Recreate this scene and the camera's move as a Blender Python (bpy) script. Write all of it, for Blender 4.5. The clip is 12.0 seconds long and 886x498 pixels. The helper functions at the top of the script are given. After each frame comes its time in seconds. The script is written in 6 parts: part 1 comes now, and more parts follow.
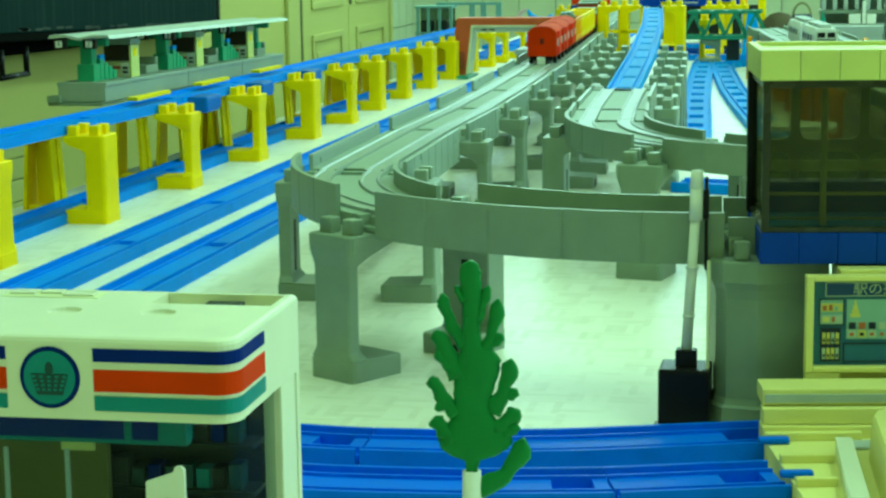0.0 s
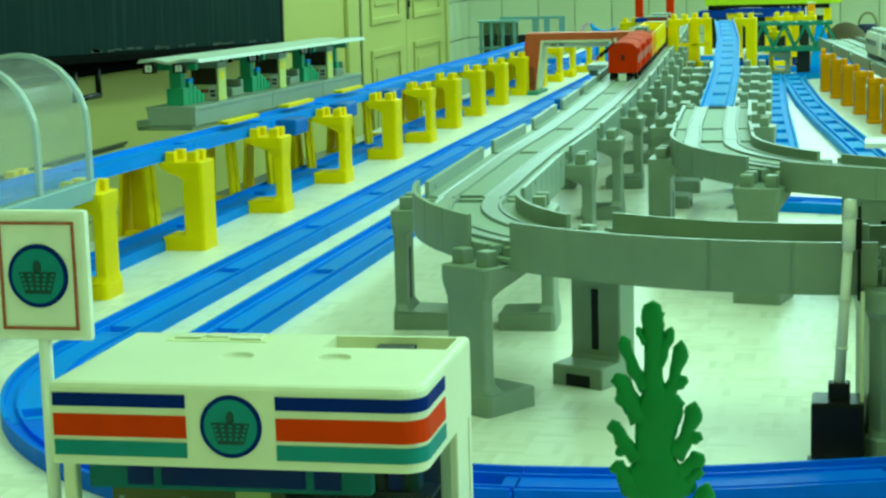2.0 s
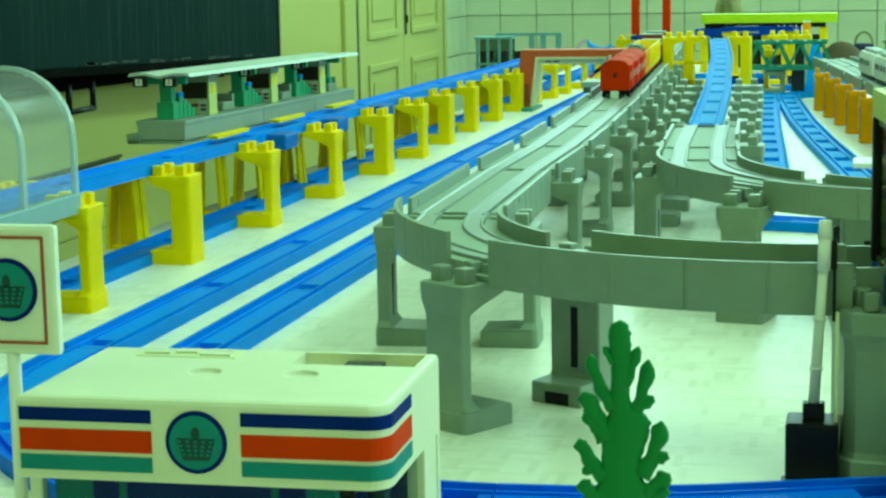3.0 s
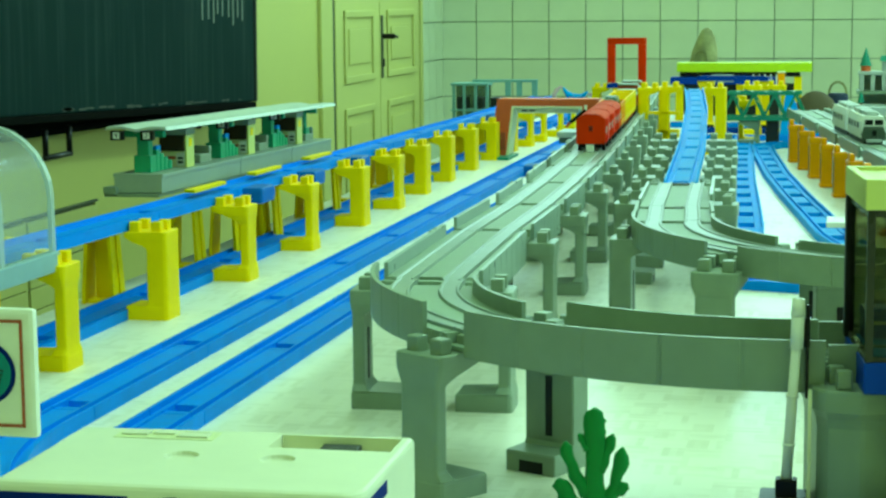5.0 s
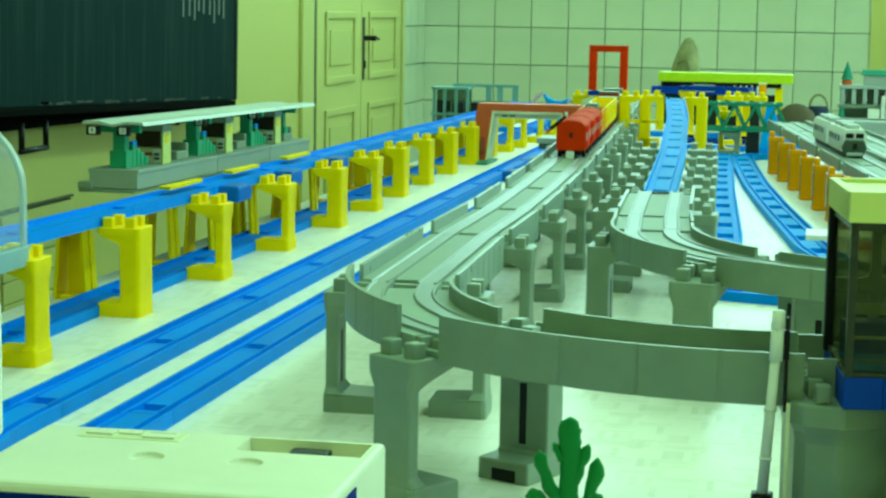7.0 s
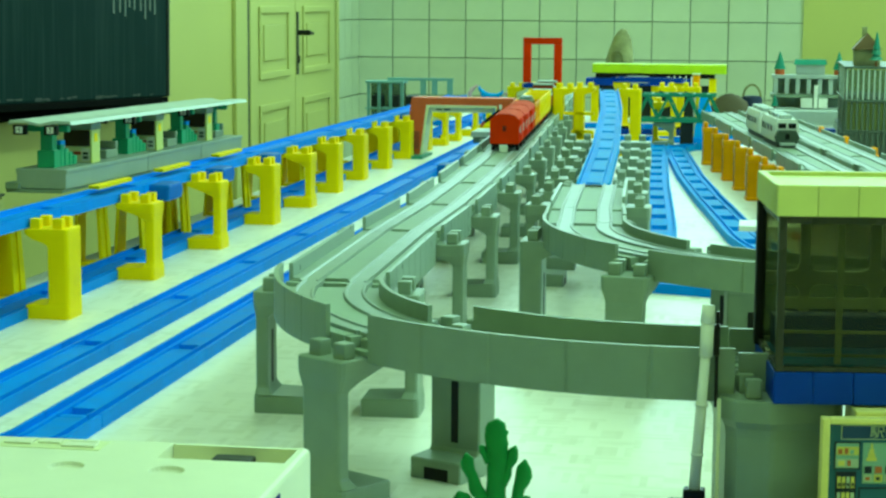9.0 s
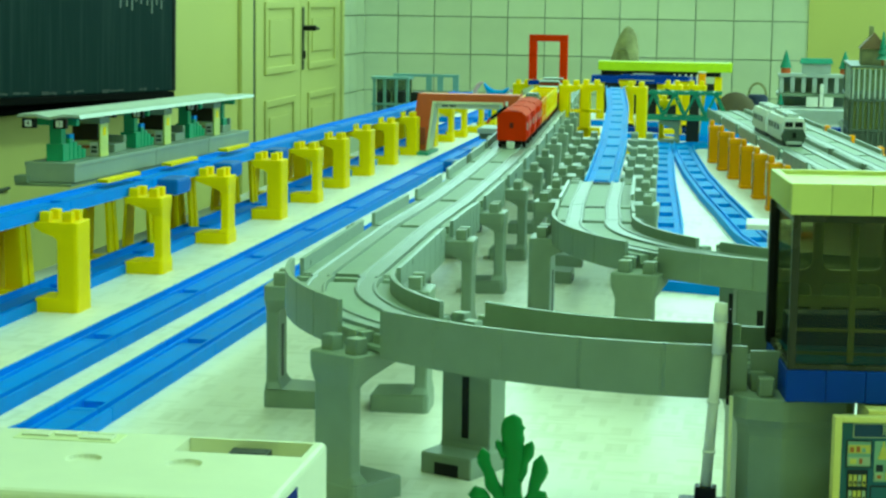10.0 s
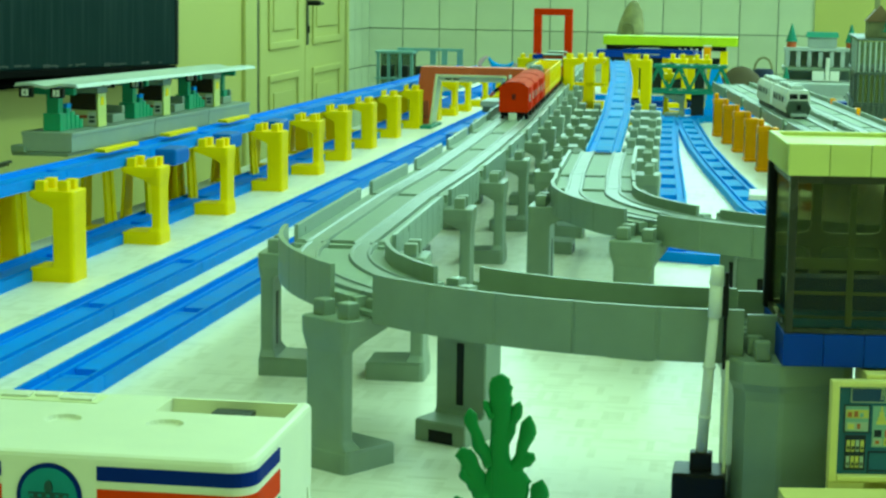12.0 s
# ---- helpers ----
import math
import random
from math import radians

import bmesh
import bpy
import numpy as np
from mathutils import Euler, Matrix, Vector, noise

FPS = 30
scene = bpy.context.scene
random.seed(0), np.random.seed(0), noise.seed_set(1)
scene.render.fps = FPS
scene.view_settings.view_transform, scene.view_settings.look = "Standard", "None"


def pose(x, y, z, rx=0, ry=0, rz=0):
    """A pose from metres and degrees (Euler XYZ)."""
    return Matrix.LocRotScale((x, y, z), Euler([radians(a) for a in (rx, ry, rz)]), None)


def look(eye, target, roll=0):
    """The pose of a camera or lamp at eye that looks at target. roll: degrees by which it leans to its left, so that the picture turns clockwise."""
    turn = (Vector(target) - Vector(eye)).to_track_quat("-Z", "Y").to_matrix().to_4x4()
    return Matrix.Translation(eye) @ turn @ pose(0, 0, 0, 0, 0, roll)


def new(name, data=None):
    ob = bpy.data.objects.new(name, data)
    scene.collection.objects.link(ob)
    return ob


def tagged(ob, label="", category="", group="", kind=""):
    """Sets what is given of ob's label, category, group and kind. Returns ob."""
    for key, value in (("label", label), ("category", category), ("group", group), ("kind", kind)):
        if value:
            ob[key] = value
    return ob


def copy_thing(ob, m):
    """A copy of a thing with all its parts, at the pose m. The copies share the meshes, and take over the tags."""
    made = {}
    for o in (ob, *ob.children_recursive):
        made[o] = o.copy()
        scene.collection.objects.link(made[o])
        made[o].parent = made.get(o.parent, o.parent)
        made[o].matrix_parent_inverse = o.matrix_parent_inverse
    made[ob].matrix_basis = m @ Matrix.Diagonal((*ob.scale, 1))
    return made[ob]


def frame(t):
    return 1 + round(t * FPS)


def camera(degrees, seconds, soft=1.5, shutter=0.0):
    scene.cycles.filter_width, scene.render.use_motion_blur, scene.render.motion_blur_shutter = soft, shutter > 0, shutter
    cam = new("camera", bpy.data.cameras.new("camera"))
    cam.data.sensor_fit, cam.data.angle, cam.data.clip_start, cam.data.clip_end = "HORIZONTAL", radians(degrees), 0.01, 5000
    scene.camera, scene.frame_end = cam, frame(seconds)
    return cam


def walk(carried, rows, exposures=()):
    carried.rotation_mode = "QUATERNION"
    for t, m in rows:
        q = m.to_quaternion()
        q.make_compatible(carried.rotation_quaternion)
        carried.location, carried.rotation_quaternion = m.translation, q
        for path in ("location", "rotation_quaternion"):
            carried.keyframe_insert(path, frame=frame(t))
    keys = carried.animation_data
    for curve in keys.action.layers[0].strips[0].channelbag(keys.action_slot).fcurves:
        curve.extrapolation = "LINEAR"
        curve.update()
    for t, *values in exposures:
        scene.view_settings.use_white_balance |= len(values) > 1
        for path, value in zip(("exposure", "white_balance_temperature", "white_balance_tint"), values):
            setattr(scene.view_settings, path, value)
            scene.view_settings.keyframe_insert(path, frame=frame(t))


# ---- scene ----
cam = camera(26.9, 12.0, soft=2.5)
PATH = [
    (0, (0.606, -1.415, 0.23), (0.208, 0.516, -0.103), -0.8),
    (0.5, (0.588, -1.419, 0.235), (0.18, 0.512, -0.088), -1.0),
    (1, (0.566, -1.421, 0.239), (0.137, 0.505, -0.087), -1.5),
    (1.5, (0.554, -1.417, 0.236), (0.11, 0.507, -0.083), -1.6),
    (2, (0.556, -1.408, 0.239), (0.113, 0.516, -0.082), -1.6),
    (2.5, (0.56, -1.402, 0.241), (0.117, 0.522, -0.077), -1.2),
    (3, (0.567, -1.407, 0.24), (0.124, 0.519, -0.065), -1.1),
    (5, (0.567, -1.41, 0.258), (0.15, 0.528, -0.008), -0.5),
    (5.5, (0.568, -1.408, 0.258), (0.158, 0.532, -0.002), -0.4),
    (6, (0.566, -1.406, 0.259), (0.163, 0.536, 0.004), 0.6),
    (6.5, (0.565, -1.403, 0.259), (0.167, 0.54, 0.003), 0.6),
    (6.7, (0.564, -1.401, 0.257), (0.165, 0.542, -0.001), 0.9),
    (8.3, (0.567, -1.378, 0.254), (0.209, 0.57, -0.022), 0.3),
    (8.5, (0.566, -1.381, 0.255), (0.22, 0.57, -0.017), 0.5),
    (9, (0.568, -1.386, 0.257), (0.24, 0.568, -0.011), 0.4),
    (9.5, (0.564, -1.39, 0.256), (0.238, 0.565, -0.012), 0.9),
    (10, (0.563, -1.389, 0.257), (0.233, 0.565, -0.015), 0.8),
    (10.5, (0.565, -1.383, 0.255), (0.233, 0.57, -0.023), 0.8),
    (11, (0.568, -1.38, 0.252), (0.236, 0.572, -0.031), 0.8),
    (11.5, (0.569, -1.38, 0.251), (0.234, 0.571, -0.038), 0.8),
    (12, (0.568, -1.376, 0.248), (0.231, 0.573, -0.047), 0.8),
]
walk(cam, [(t, look(eye, target, roll)) for t, eye, target, roll in PATH])

# ---- light: a classroom with fluorescent lamps overhead ----
EXPO = 0.0
scene.view_settings.exposure = EXPO
world = bpy.data.worlds.new("room_air")
scene.world = world
world.use_nodes = True
world.node_tree.nodes["Background"].inputs[0].default_value = (0.62, 0.8, 0.5, 1)
world.node_tree.nodes["Background"].inputs[1].default_value = 0.02


def ceiling_lamp(x, y, z, sx, sy, watts):
    d = bpy.data.lights.new("fluorescent_light", "AREA")
    d.shape, d.size, d.size_y, d.energy, d.color = "RECTANGLE", sx, sy, watts, LAMP
    ob = new("fluorescent_light", d)
    ob.location = (x, y, z)
    return ob


LAMP = (0.49, 1.0, 0.64)
for lx, watts in ((0.1, 9.5), (1.7, 20.5)):
    for ly in (-0.9, 1.1, 3.0):
        ceiling_lamp(lx, ly, 1.95, 0.3, 1.3, watts)


# unseen far window above the tiles, added to put sheen on the tops
sky = bpy.data.lights.new("window_daylight", "AREA")
sky.shape, sky.size, sky.size_y, sky.energy, sky.color = "RECTANGLE", 2.9, 0.95, 42, (0.5, 1.0, 0.9)
sheen_ob = new("window_daylight", sky)
sheen_ob.matrix_basis = Matrix.Translation((0.93, 4.215, 1.15)) @ Euler((radians(-90), 0, 0)).to_matrix().to_4x4()


# daylight through the windows in the right wall
day = bpy.data.lights.new("window_daylight", "AREA")
day.shape, day.size, day.size_y, day.energy, day.color = "RECTANGLE", 1.5, 3.7, 54, (0.5, 1.0, 0.9)
day_ob = new("window_daylight", day)
day_ob.matrix_basis = Matrix.Translation((3.93, 0.7, 0.85)) @ Euler((0, radians(90), 0)).to_matrix().to_4x4()


# ---- materials ----
def plastic(name, col, rough=0.38, vary=0.06, bump=0.04, scale=55.0, trans=0.0, sub=0.0, spec=0.3):
    m = bpy.data.materials.new(name)
    m.use_nodes = True
    nt = m.node_tree
    b = nt.nodes["Principled BSDF"]
    tc = nt.nodes.new("ShaderNodeTexCoord")
    n1 = nt.nodes.new("ShaderNodeTexNoise")
    n1.inputs["Scale"].default_value, n1.inputs["Detail"].default_value = scale, 6
    n2 = nt.nodes.new("ShaderNodeTexNoise")
    n2.inputs["Scale"].default_value, n2.inputs["Detail"].default_value = scale * 9, 3
    info = nt.nodes.new("ShaderNodeObjectInfo")
    nt.links.new(tc.outputs["Object"], n1.inputs["Vector"])
    nt.links.new(tc.outputs["Object"], n2.inputs["Vector"])
    hsv = nt.nodes.new("ShaderNodeHueSaturation")
    hsv.inputs["Color"].default_value = (*col, 1)
    add = nt.nodes.new("ShaderNodeMath")
    add.operation = "ADD"
    sc = nt.nodes.new("ShaderNodeMapRange")
    sc.inputs["From Min"].default_value, sc.inputs["From Max"].default_value = 0.3, 0.7
    sc.inputs["To Min"].default_value, sc.inputs["To Max"].default_value = 1 - vary, 1 + vary
    nt.links.new(n1.outputs["Fac"], sc.inputs["Value"])
    rr = nt.nodes.new("ShaderNodeMapRange")
    rr.inputs["To Min"].default_value, rr.inputs["To Max"].default_value = -vary, vary
    nt.links.new(info.outputs["Random"], rr.inputs["Value"])
    nt.links.new(sc.outputs["Result"], add.inputs[0])
    nt.links.new(rr.outputs["Result"], add.inputs[1])
    nt.links.new(add.outputs[0], hsv.inputs["Value"])
    nt.links.new(hsv.outputs["Color"], b.inputs["Base Color"])
    ro = nt.nodes.new("ShaderNodeMapRange")
    ro.inputs["To Min"].default_value, ro.inputs["To Max"].default_value = rough - 0.1, rough + 0.12
    nt.links.new(n1.outputs["Fac"], ro.inputs["Value"])
    nt.links.new(ro.outputs["Result"], b.inputs["Roughness"])
    if bump:
        bp = nt.nodes.new("ShaderNodeBump")
        bp.inputs["Strength"].default_value, bp.inputs["Distance"].default_value = bump, 0.001
        nt.links.new(n2.outputs["Fac"], bp.inputs["Height"])
        nt.links.new(bp.outputs["Normal"], b.inputs["Normal"])
    b.inputs["Specular IOR Level"].default_value = spec
    if trans:
        b.inputs["Transmission Weight"].default_value = trans
    if sub:
        b.inputs["Subsurface Weight"].default_value = sub
        b.inputs["Subsurface Scale"].default_value = 0.003
    return m


def clear(name, col, rough=0.06, mix=0.8, haze=0.9):
    """Thin clear plastic: see-through with a glossy skin."""
    m = bpy.data.materials.new(name)
    m.use_nodes = True
    nt = m.node_tree
    nt.nodes.clear()
    out = nt.nodes.new("ShaderNodeOutputMaterial")
    tr = nt.nodes.new("ShaderNodeBsdfTransparent")
    tr.inputs[0].default_value = (*col, 1)
    gl = nt.nodes.new("ShaderNodeBsdfPrincipled")
    gl.inputs["Base Color"].default_value = (*[min(1, c * haze) for c in col], 1)
    gl.inputs["Roughness"].default_value = rough
    mx = nt.nodes.new("ShaderNodeMixShader")
    mx.inputs[0].default_value = 1 - mix
    nt.links.new(tr.outputs[0], mx.inputs[1])
    nt.links.new(gl.outputs[0], mx.inputs[2])
    nt.links.new(mx.outputs[0], out.inputs[0])
    return m


BLUE = plastic("blue_plastic", (0.0, 0.247, 0.93), 0.42, spec=0.03)
LIGHTBLUE = plastic("light_blue_plastic", (0.0, 0.31, 0.88), 0.5, spec=0.04)
# shaded copy of the rail blue, weaker light put into the colour
SHADEDBLUE = plastic("shaded_blue_plastic", (0.0, 0.15, 0.90), 0.42, spec=0.03)
DEEPBLUE = plastic("deep_blue_plastic", (0.0, 0.047, 0.40), 0.4, spec=0.1)
GREY = plastic("grey_plastic", (0.226, 0.292, 0.218), 0.38, spec=0.4)
GREYBED = plastic("dull_grey_plastic", (0.255, 0.335, 0.25), 0.5, 0.09, 0.06, spec=0.3)
TRACK = plastic("polished_grey_plastic", (0.215, 0.277, 0.238), 0.34, spec=0.45)
PALEWALL = plastic("pale_guard_plastic", (0.275, 0.36, 0.31), 0.3, spec=0.5)
PALEGREY = plastic("pale_grey_plastic", (0.42, 0.47, 0.46), 0.4)
YELLOW = plastic("yellow_plastic", (1.0, 0.69, 0.0), 0.42, 0.03, spec=0.08)
ORANGE = plastic("orange_plastic", (1.0, 0.36, 0.0), 0.4, spec=0.08)
RED = plastic("red_plastic", (0.80, 0.035, 0.001), 0.5, spec=0.05)
BROWNRED = plastic("roof_brown_plastic", (0.33, 0.1, 0.03), 0.5)
LOCORED = plastic("orange_red_plastic", (0.55, 0.05, 0.012), 0.32)
SALMON = plastic("salmon_plastic", (0.72, 0.13, 0.045), 0.45, spec=0.12)
CREAM = plastic("cream_plastic", (0.78, 0.78, 0.5), 0.4)
WHITE = plastic("white_plastic", (0.8, 0.8, 0.75), 0.36)
IVORY = plastic("ivory_plastic", (0.77, 0.76, 0.62), 0.42, 0.03)
LIME = plastic("lime_plastic", (0.5, 0.68, 0.01), 0.4)
TEAL = plastic("teal_plastic", (0.01, 0.24, 0.17), 0.36)
PALETEAL = plastic("pale_teal_plastic", (0.2, 0.42, 0.42), 0.45)
GREEN = plastic("green_plastic", (0.004, 0.19, 0.045), 0.45, spec=0.15)
BLACK = plastic("black_plastic", (0.006, 0.006, 0.007), 0.35, spec=0.2)
DARK = plastic("dark_grey_plastic", (0.022, 0.028, 0.028), 0.45, spec=0.2)
CREAMY = plastic("pale_yellow_plastic", (0.8, 0.72, 0.26), 0.42, 0.03)
LIMECREAM = plastic("pale_lime_plastic", (0.68, 0.70, 0.22), 0.42, 0.03)
TREE, TREE_SCALE = (0.485, -0.782, 0.117), 1.06
NAVYBOX = plastic("dark_navy_plastic", (0.01, 0.02, 0.06), 0.6)
BROWNBAG = plastic("brown_cloth", (0.09, 0.07, 0.04), 0.85)
TRAIN_S = 1.105
TAN = plastic("tan_felt", (0.27, 0.26, 0.13), 0.85, 0.3, 0.3, 40)
PINK = plastic("pink_plastic", (0.7, 0.45, 0.55), 0.45)
SMOKE = clear("smoked_clear_plastic", (0.60, 0.605, 0.46), 0.06, 0.94, 0.45)
SMOKEGREY = clear("grey_clear_plastic", (0.42, 0.5, 0.44), 0.2, 0.8)
CLEAR = clear("clear_plastic", (0.93, 0.96, 0.95), 0.1, 0.86)
SHOPGLASS = clear("shop_window_plastic", (0.86, 0.92, 0.92), 0.06, 0.95, 0.1)
CLEARRIM = clear("frosted_clear_plastic", (0.85, 0.92, 0.92), 0.25, 0.55)


def wall_paint(name, col, rough=0.55):
    m = plastic(name, col, rough, 0.035, 0.12, 3.0)
    return m


WALL = wall_paint("cream_wall_paint", (0.565, 0.535, 0.165))
WOODPAINT = wall_paint("cream_door_paint", (0.54, 0.52, 0.18), 0.5)
CEIL = wall_paint("ceiling_paint", (0.75, 0.75, 0.7))
FLOORM = wall_paint("room_floor_lino", (0.22, 0.2, 0.15), 0.5)
TILE = plastic("wall_tile_glaze", (0.61, 0.66, 0.49), 0.2, 0.05, 0.02, 8)
GROUT = plastic("dark_grout", (0.30, 0.34, 0.26), 0.8, 0.1)


def board_material():
    m = plastic("chalkboard_slate", (0.010, 0.026, 0.024), 0.75, 0.3, 0.05, 5)
    nt = m.node_tree
    b = nt.nodes["Principled BSDF"]
    tc = nt.nodes.new("ShaderNodeTexCoord")
    mp = nt.nodes.new("ShaderNodeMapping")
    mp.inputs["Scale"].default_value = (1, 55, 3)
    n = nt.nodes.new("ShaderNodeTexNoise")
    n.inputs["Scale"].default_value, n.inputs["Detail"].default_value = 1.0, 5
    nt.links.new(tc.outputs["Object"], mp.inputs["Vector"])
    nt.links.new(mp.outputs[0], n.inputs["Vector"])
    r = nt.nodes.new("ShaderNodeValToRGB")
    r.color_ramp.elements[0].position, r.color_ramp.elements[0].color = 0.5, (0.0035, 0.021, 0.021, 1)
    r.color_ramp.elements[1].position, r.color_ramp.elements[1].color = 0.85, (0.02, 0.044, 0.042, 1)
    nt.links.new(n.outputs["Fac"], r.inputs["Fac"])
    nt.links.new(r.outputs["Color"], b.inputs["Base Color"])
    b.inputs["Specular IOR Level"].default_value = 0.05
    return m


BOARD = board_material()


def cloth_material():
    """White vinyl table cover with a faint basket-weave parquet print."""
    m = bpy.data.materials.new("parquet_print_vinyl")
    m.use_nodes = True
    nt = m.node_tree
    b = nt.nodes["Principled BSDF"]
    tc = nt.nodes.new("ShaderNodeTexCoord")
    nz = nt.nodes.new("ShaderNodeTexNoise")
    nz.inputs["Scale"].default_value, nz.inputs["Detail"].default_value = 14, 8
    nt.links.new(tc.outputs["Object"], nz.inputs["Vector"])
    ck = nt.nodes.new("ShaderNodeTexChecker")
    ck.inputs["Scale"].default_value = 1 / 0.021
    nt.links.new(tc.outputs["Object"], ck.inputs["Vector"])

    def strips(sx, sy):
        """One random tone for each printed strip of sx by sy metres."""
        mp = nt.nodes.new("ShaderNodeMapping")
        mp.inputs["Scale"].default_value = (1 / sx, 1 / sy, 0)
        nt.links.new(tc.outputs["Object"], mp.inputs["Vector"])
        fl = nt.nodes.new("ShaderNodeVectorMath")
        fl.operation = "FLOOR"
        nt.links.new(mp.outputs[0], fl.inputs[0])
        wn = nt.nodes.new("ShaderNodeTexWhiteNoise")
        wn.noise_dimensions = "2D"
        nt.links.new(fl.outputs[0], wn.inputs["Vector"])
        return wn.outputs["Value"]
    mix = nt.nodes.new("ShaderNodeMix")
    nt.links.new(ck.outputs["Fac"], mix.inputs[0])
    nt.links.new(strips(0.0042, 0.021), mix.inputs[2])
    nt.links.new(strips(0.021, 0.0042), mix.inputs[3])
    gp = nt.nodes.new("ShaderNodeMapping")
    gp.inputs["Scale"].default_value = (60, 260, 1)
    nt.links.new(tc.outputs["Object"], gp.inputs["Vector"])
    grain = nt.nodes.new("ShaderNodeTexNoise")
    grain.inputs["Scale"].default_value, grain.inputs["Detail"].default_value = 1.0, 4
    nt.links.new(gp.outputs[0], grain.inputs["Vector"])
    ad = nt.nodes.new("ShaderNodeMath")
    ad.operation = "MULTIPLY_ADD"
    ad.inputs[1].default_value = 0.45
    nt.links.new(mix.outputs[0], ad.inputs[0])
    nt.links.new(nz.outputs["Fac"], ad.inputs[2])
    ad2 = nt.nodes.new("ShaderNodeMath")
    ad2.operation = "MULTIPLY_ADD"
    ad2.inputs[1].default_value = 0.5
    nt.links.new(grain.outputs["Fac"], ad2.inputs[0])
    nt.links.new(ad.outputs[0], ad2.inputs[2])
    r = nt.nodes.new("ShaderNodeValToRGB")
    r.color_ramp.elements[0].position, r.color_ramp.elements[0].color = 0.62, (0.76, 0.72, 0.60, 1)
    r.color_ramp.elements[1].position, r.color_ramp.elements[1].color = 1.0, (0.90, 0.86, 0.76, 1)
    nt.links.new(ad2.outputs[0], r.inputs["Fac"])
    nt.links.new(r.outputs["Color"], b.inputs["Base Color"])
    b.inputs["Roughness"].default_value = 0.40
    b.inputs["Specular IOR Level"].default_value = 0.5
    bp = nt.nodes.new("ShaderNodeBump")
    bp.inputs["Strength"].default_value, bp.inputs["Distance"].default_value = 0.12, 0.002
    nt.links.new(nz.outputs["Fac"], bp.inputs["Height"])
    nt.links.new(bp.outputs["Normal"], b.inputs["Normal"])
    return m


CLOTH = cloth_material()


# ---- mesh helpers ----
def mesh_of(bm, mat, smooth=False):
    bmesh.ops.recalc_face_normals(bm, faces=bm.faces[:])
    me = bpy.data.meshes.new("mesh")
    bm.to_mesh(me)
    bm.free()
    me.materials.append(mat)
    if smooth:
        for p in me.polygons:
            p.use_smooth = True
    return me


def part(name, bm, mat, parent=None, label="", smooth=False):
    ob = new(name, bm if isinstance(bm, bpy.types.Mesh) else mesh_of(bm, mat, smooth))
    if parent:
        ob.parent = parent
    if label:
        ob["label"] = label
    return ob


def base(name, m, label="", category="", group="", kind=""):
    e = new(name)
    e.empty_display_size = 0.01
    e.matrix_basis = m
    return tagged(e, label, category, group, kind)


def box(bm, x0, x1, y0, y1, z0, z1, bev=0.0, seg=2):
    mat = Matrix.LocRotScale(((x0 + x1) / 2, (y0 + y1) / 2, (z0 + z1) / 2), None, (abs(x1 - x0), abs(y1 - y0), abs(z1 - z0)))
    r = bmesh.ops.create_cube(bm, size=1, matrix=mat)
    if bev:
        ed = list({e for v in r["verts"] for e in v.link_edges})
        bmesh.ops.bevel(bm, geom=ed, offset=bev, segments=seg, affect="EDGES", profile=0.6)
    return bm


def boxes(*dims, bev=0.0):
    bm = bmesh.new()
    for d in dims:
        box(bm, *d, bev=bev)
    return bm


def loft(bm, rings):
    """Rings of points of equal count, joined and capped."""
    vs = [[bm.verts.new(p) for p in ring] for ring in rings]
    n = len(vs[0])
    for a, b in zip(vs, vs[1:]):
        for i in range(n):
            bm.faces.new((a[i], a[(i + 1) % n], b[(i + 1) % n], b[i]))
    bm.faces.new(vs[0][::-1])
    bm.faces.new(vs[-1])
    return bm


def prism(bm, outline, z0, z1):
    return loft(bm, [[(x, y, z0) for x, y in outline], [(x, y, z1) for x, y in outline]])


def upright(bm, outline, y0, y1):
    """An outline in x and z, given depth in y."""
    return loft(bm, [[(x, y0, z) for x, z in outline], [(x, y1, z) for x, z in outline]])


def cyl(bm, p, q, r0, r1=None, n=12):
    p, q = Vector(p), Vector(q)
    m = Matrix.Translation((p + q) / 2) @ (q - p).to_track_quat("Z", "Y").to_matrix().to_4x4()
    bmesh.ops.create_cone(bm, cap_ends=True, segments=n, radius1=r0, radius2=r0 if r1 is None else r1, depth=(q - p).length, matrix=m)
    return bm


def sweep(bm, pts, prof):
    """Sweeps a closed outline (u to the right, w up) along pts. prof: the outline, or one for each point."""
    rings = []
    for i, p in enumerate(pts):
        a, b = pts[max(i - 1, 0)], pts[min(i + 1, len(pts) - 1)]
        t = Vector((b[0] - a[0], b[1] - a[1], 0)).normalized()
        pr = prof[i] if isinstance(prof[0][0], (tuple, list)) else prof
        rings.append([(p[0] + t.y * u, p[1] - t.x * u, p[2] + w) for u, w in pr])
    return loft(bm, rings)


def arc(cx, cy, r, a0, a1, z, n):
    return [(cx + r * math.cos(radians(a0 + (a1 - a0) * i / n)), cy + r * math.sin(radians(a0 + (a1 - a0) * i / n)), z) for i in range(n + 1)]


def along(pts, s):
    """The point and heading (degrees) at length s along pts."""
    for p, q in zip(pts, pts[1:]):
        d = math.hypot(q[0] - p[0], q[1] - p[1])
        if s <= d or q == pts[-1]:
            f = s / d
            return (*[p[k] + (q[k] - p[k]) * f for k in range(3)], math.degrees(math.atan2(q[1] - p[1], q[0] - p[0])))
        s -= d


def length(pts):
    return sum(math.hypot(q[0] - p[0], q[1] - p[1]) for p, q in zip(pts, pts[1:]))


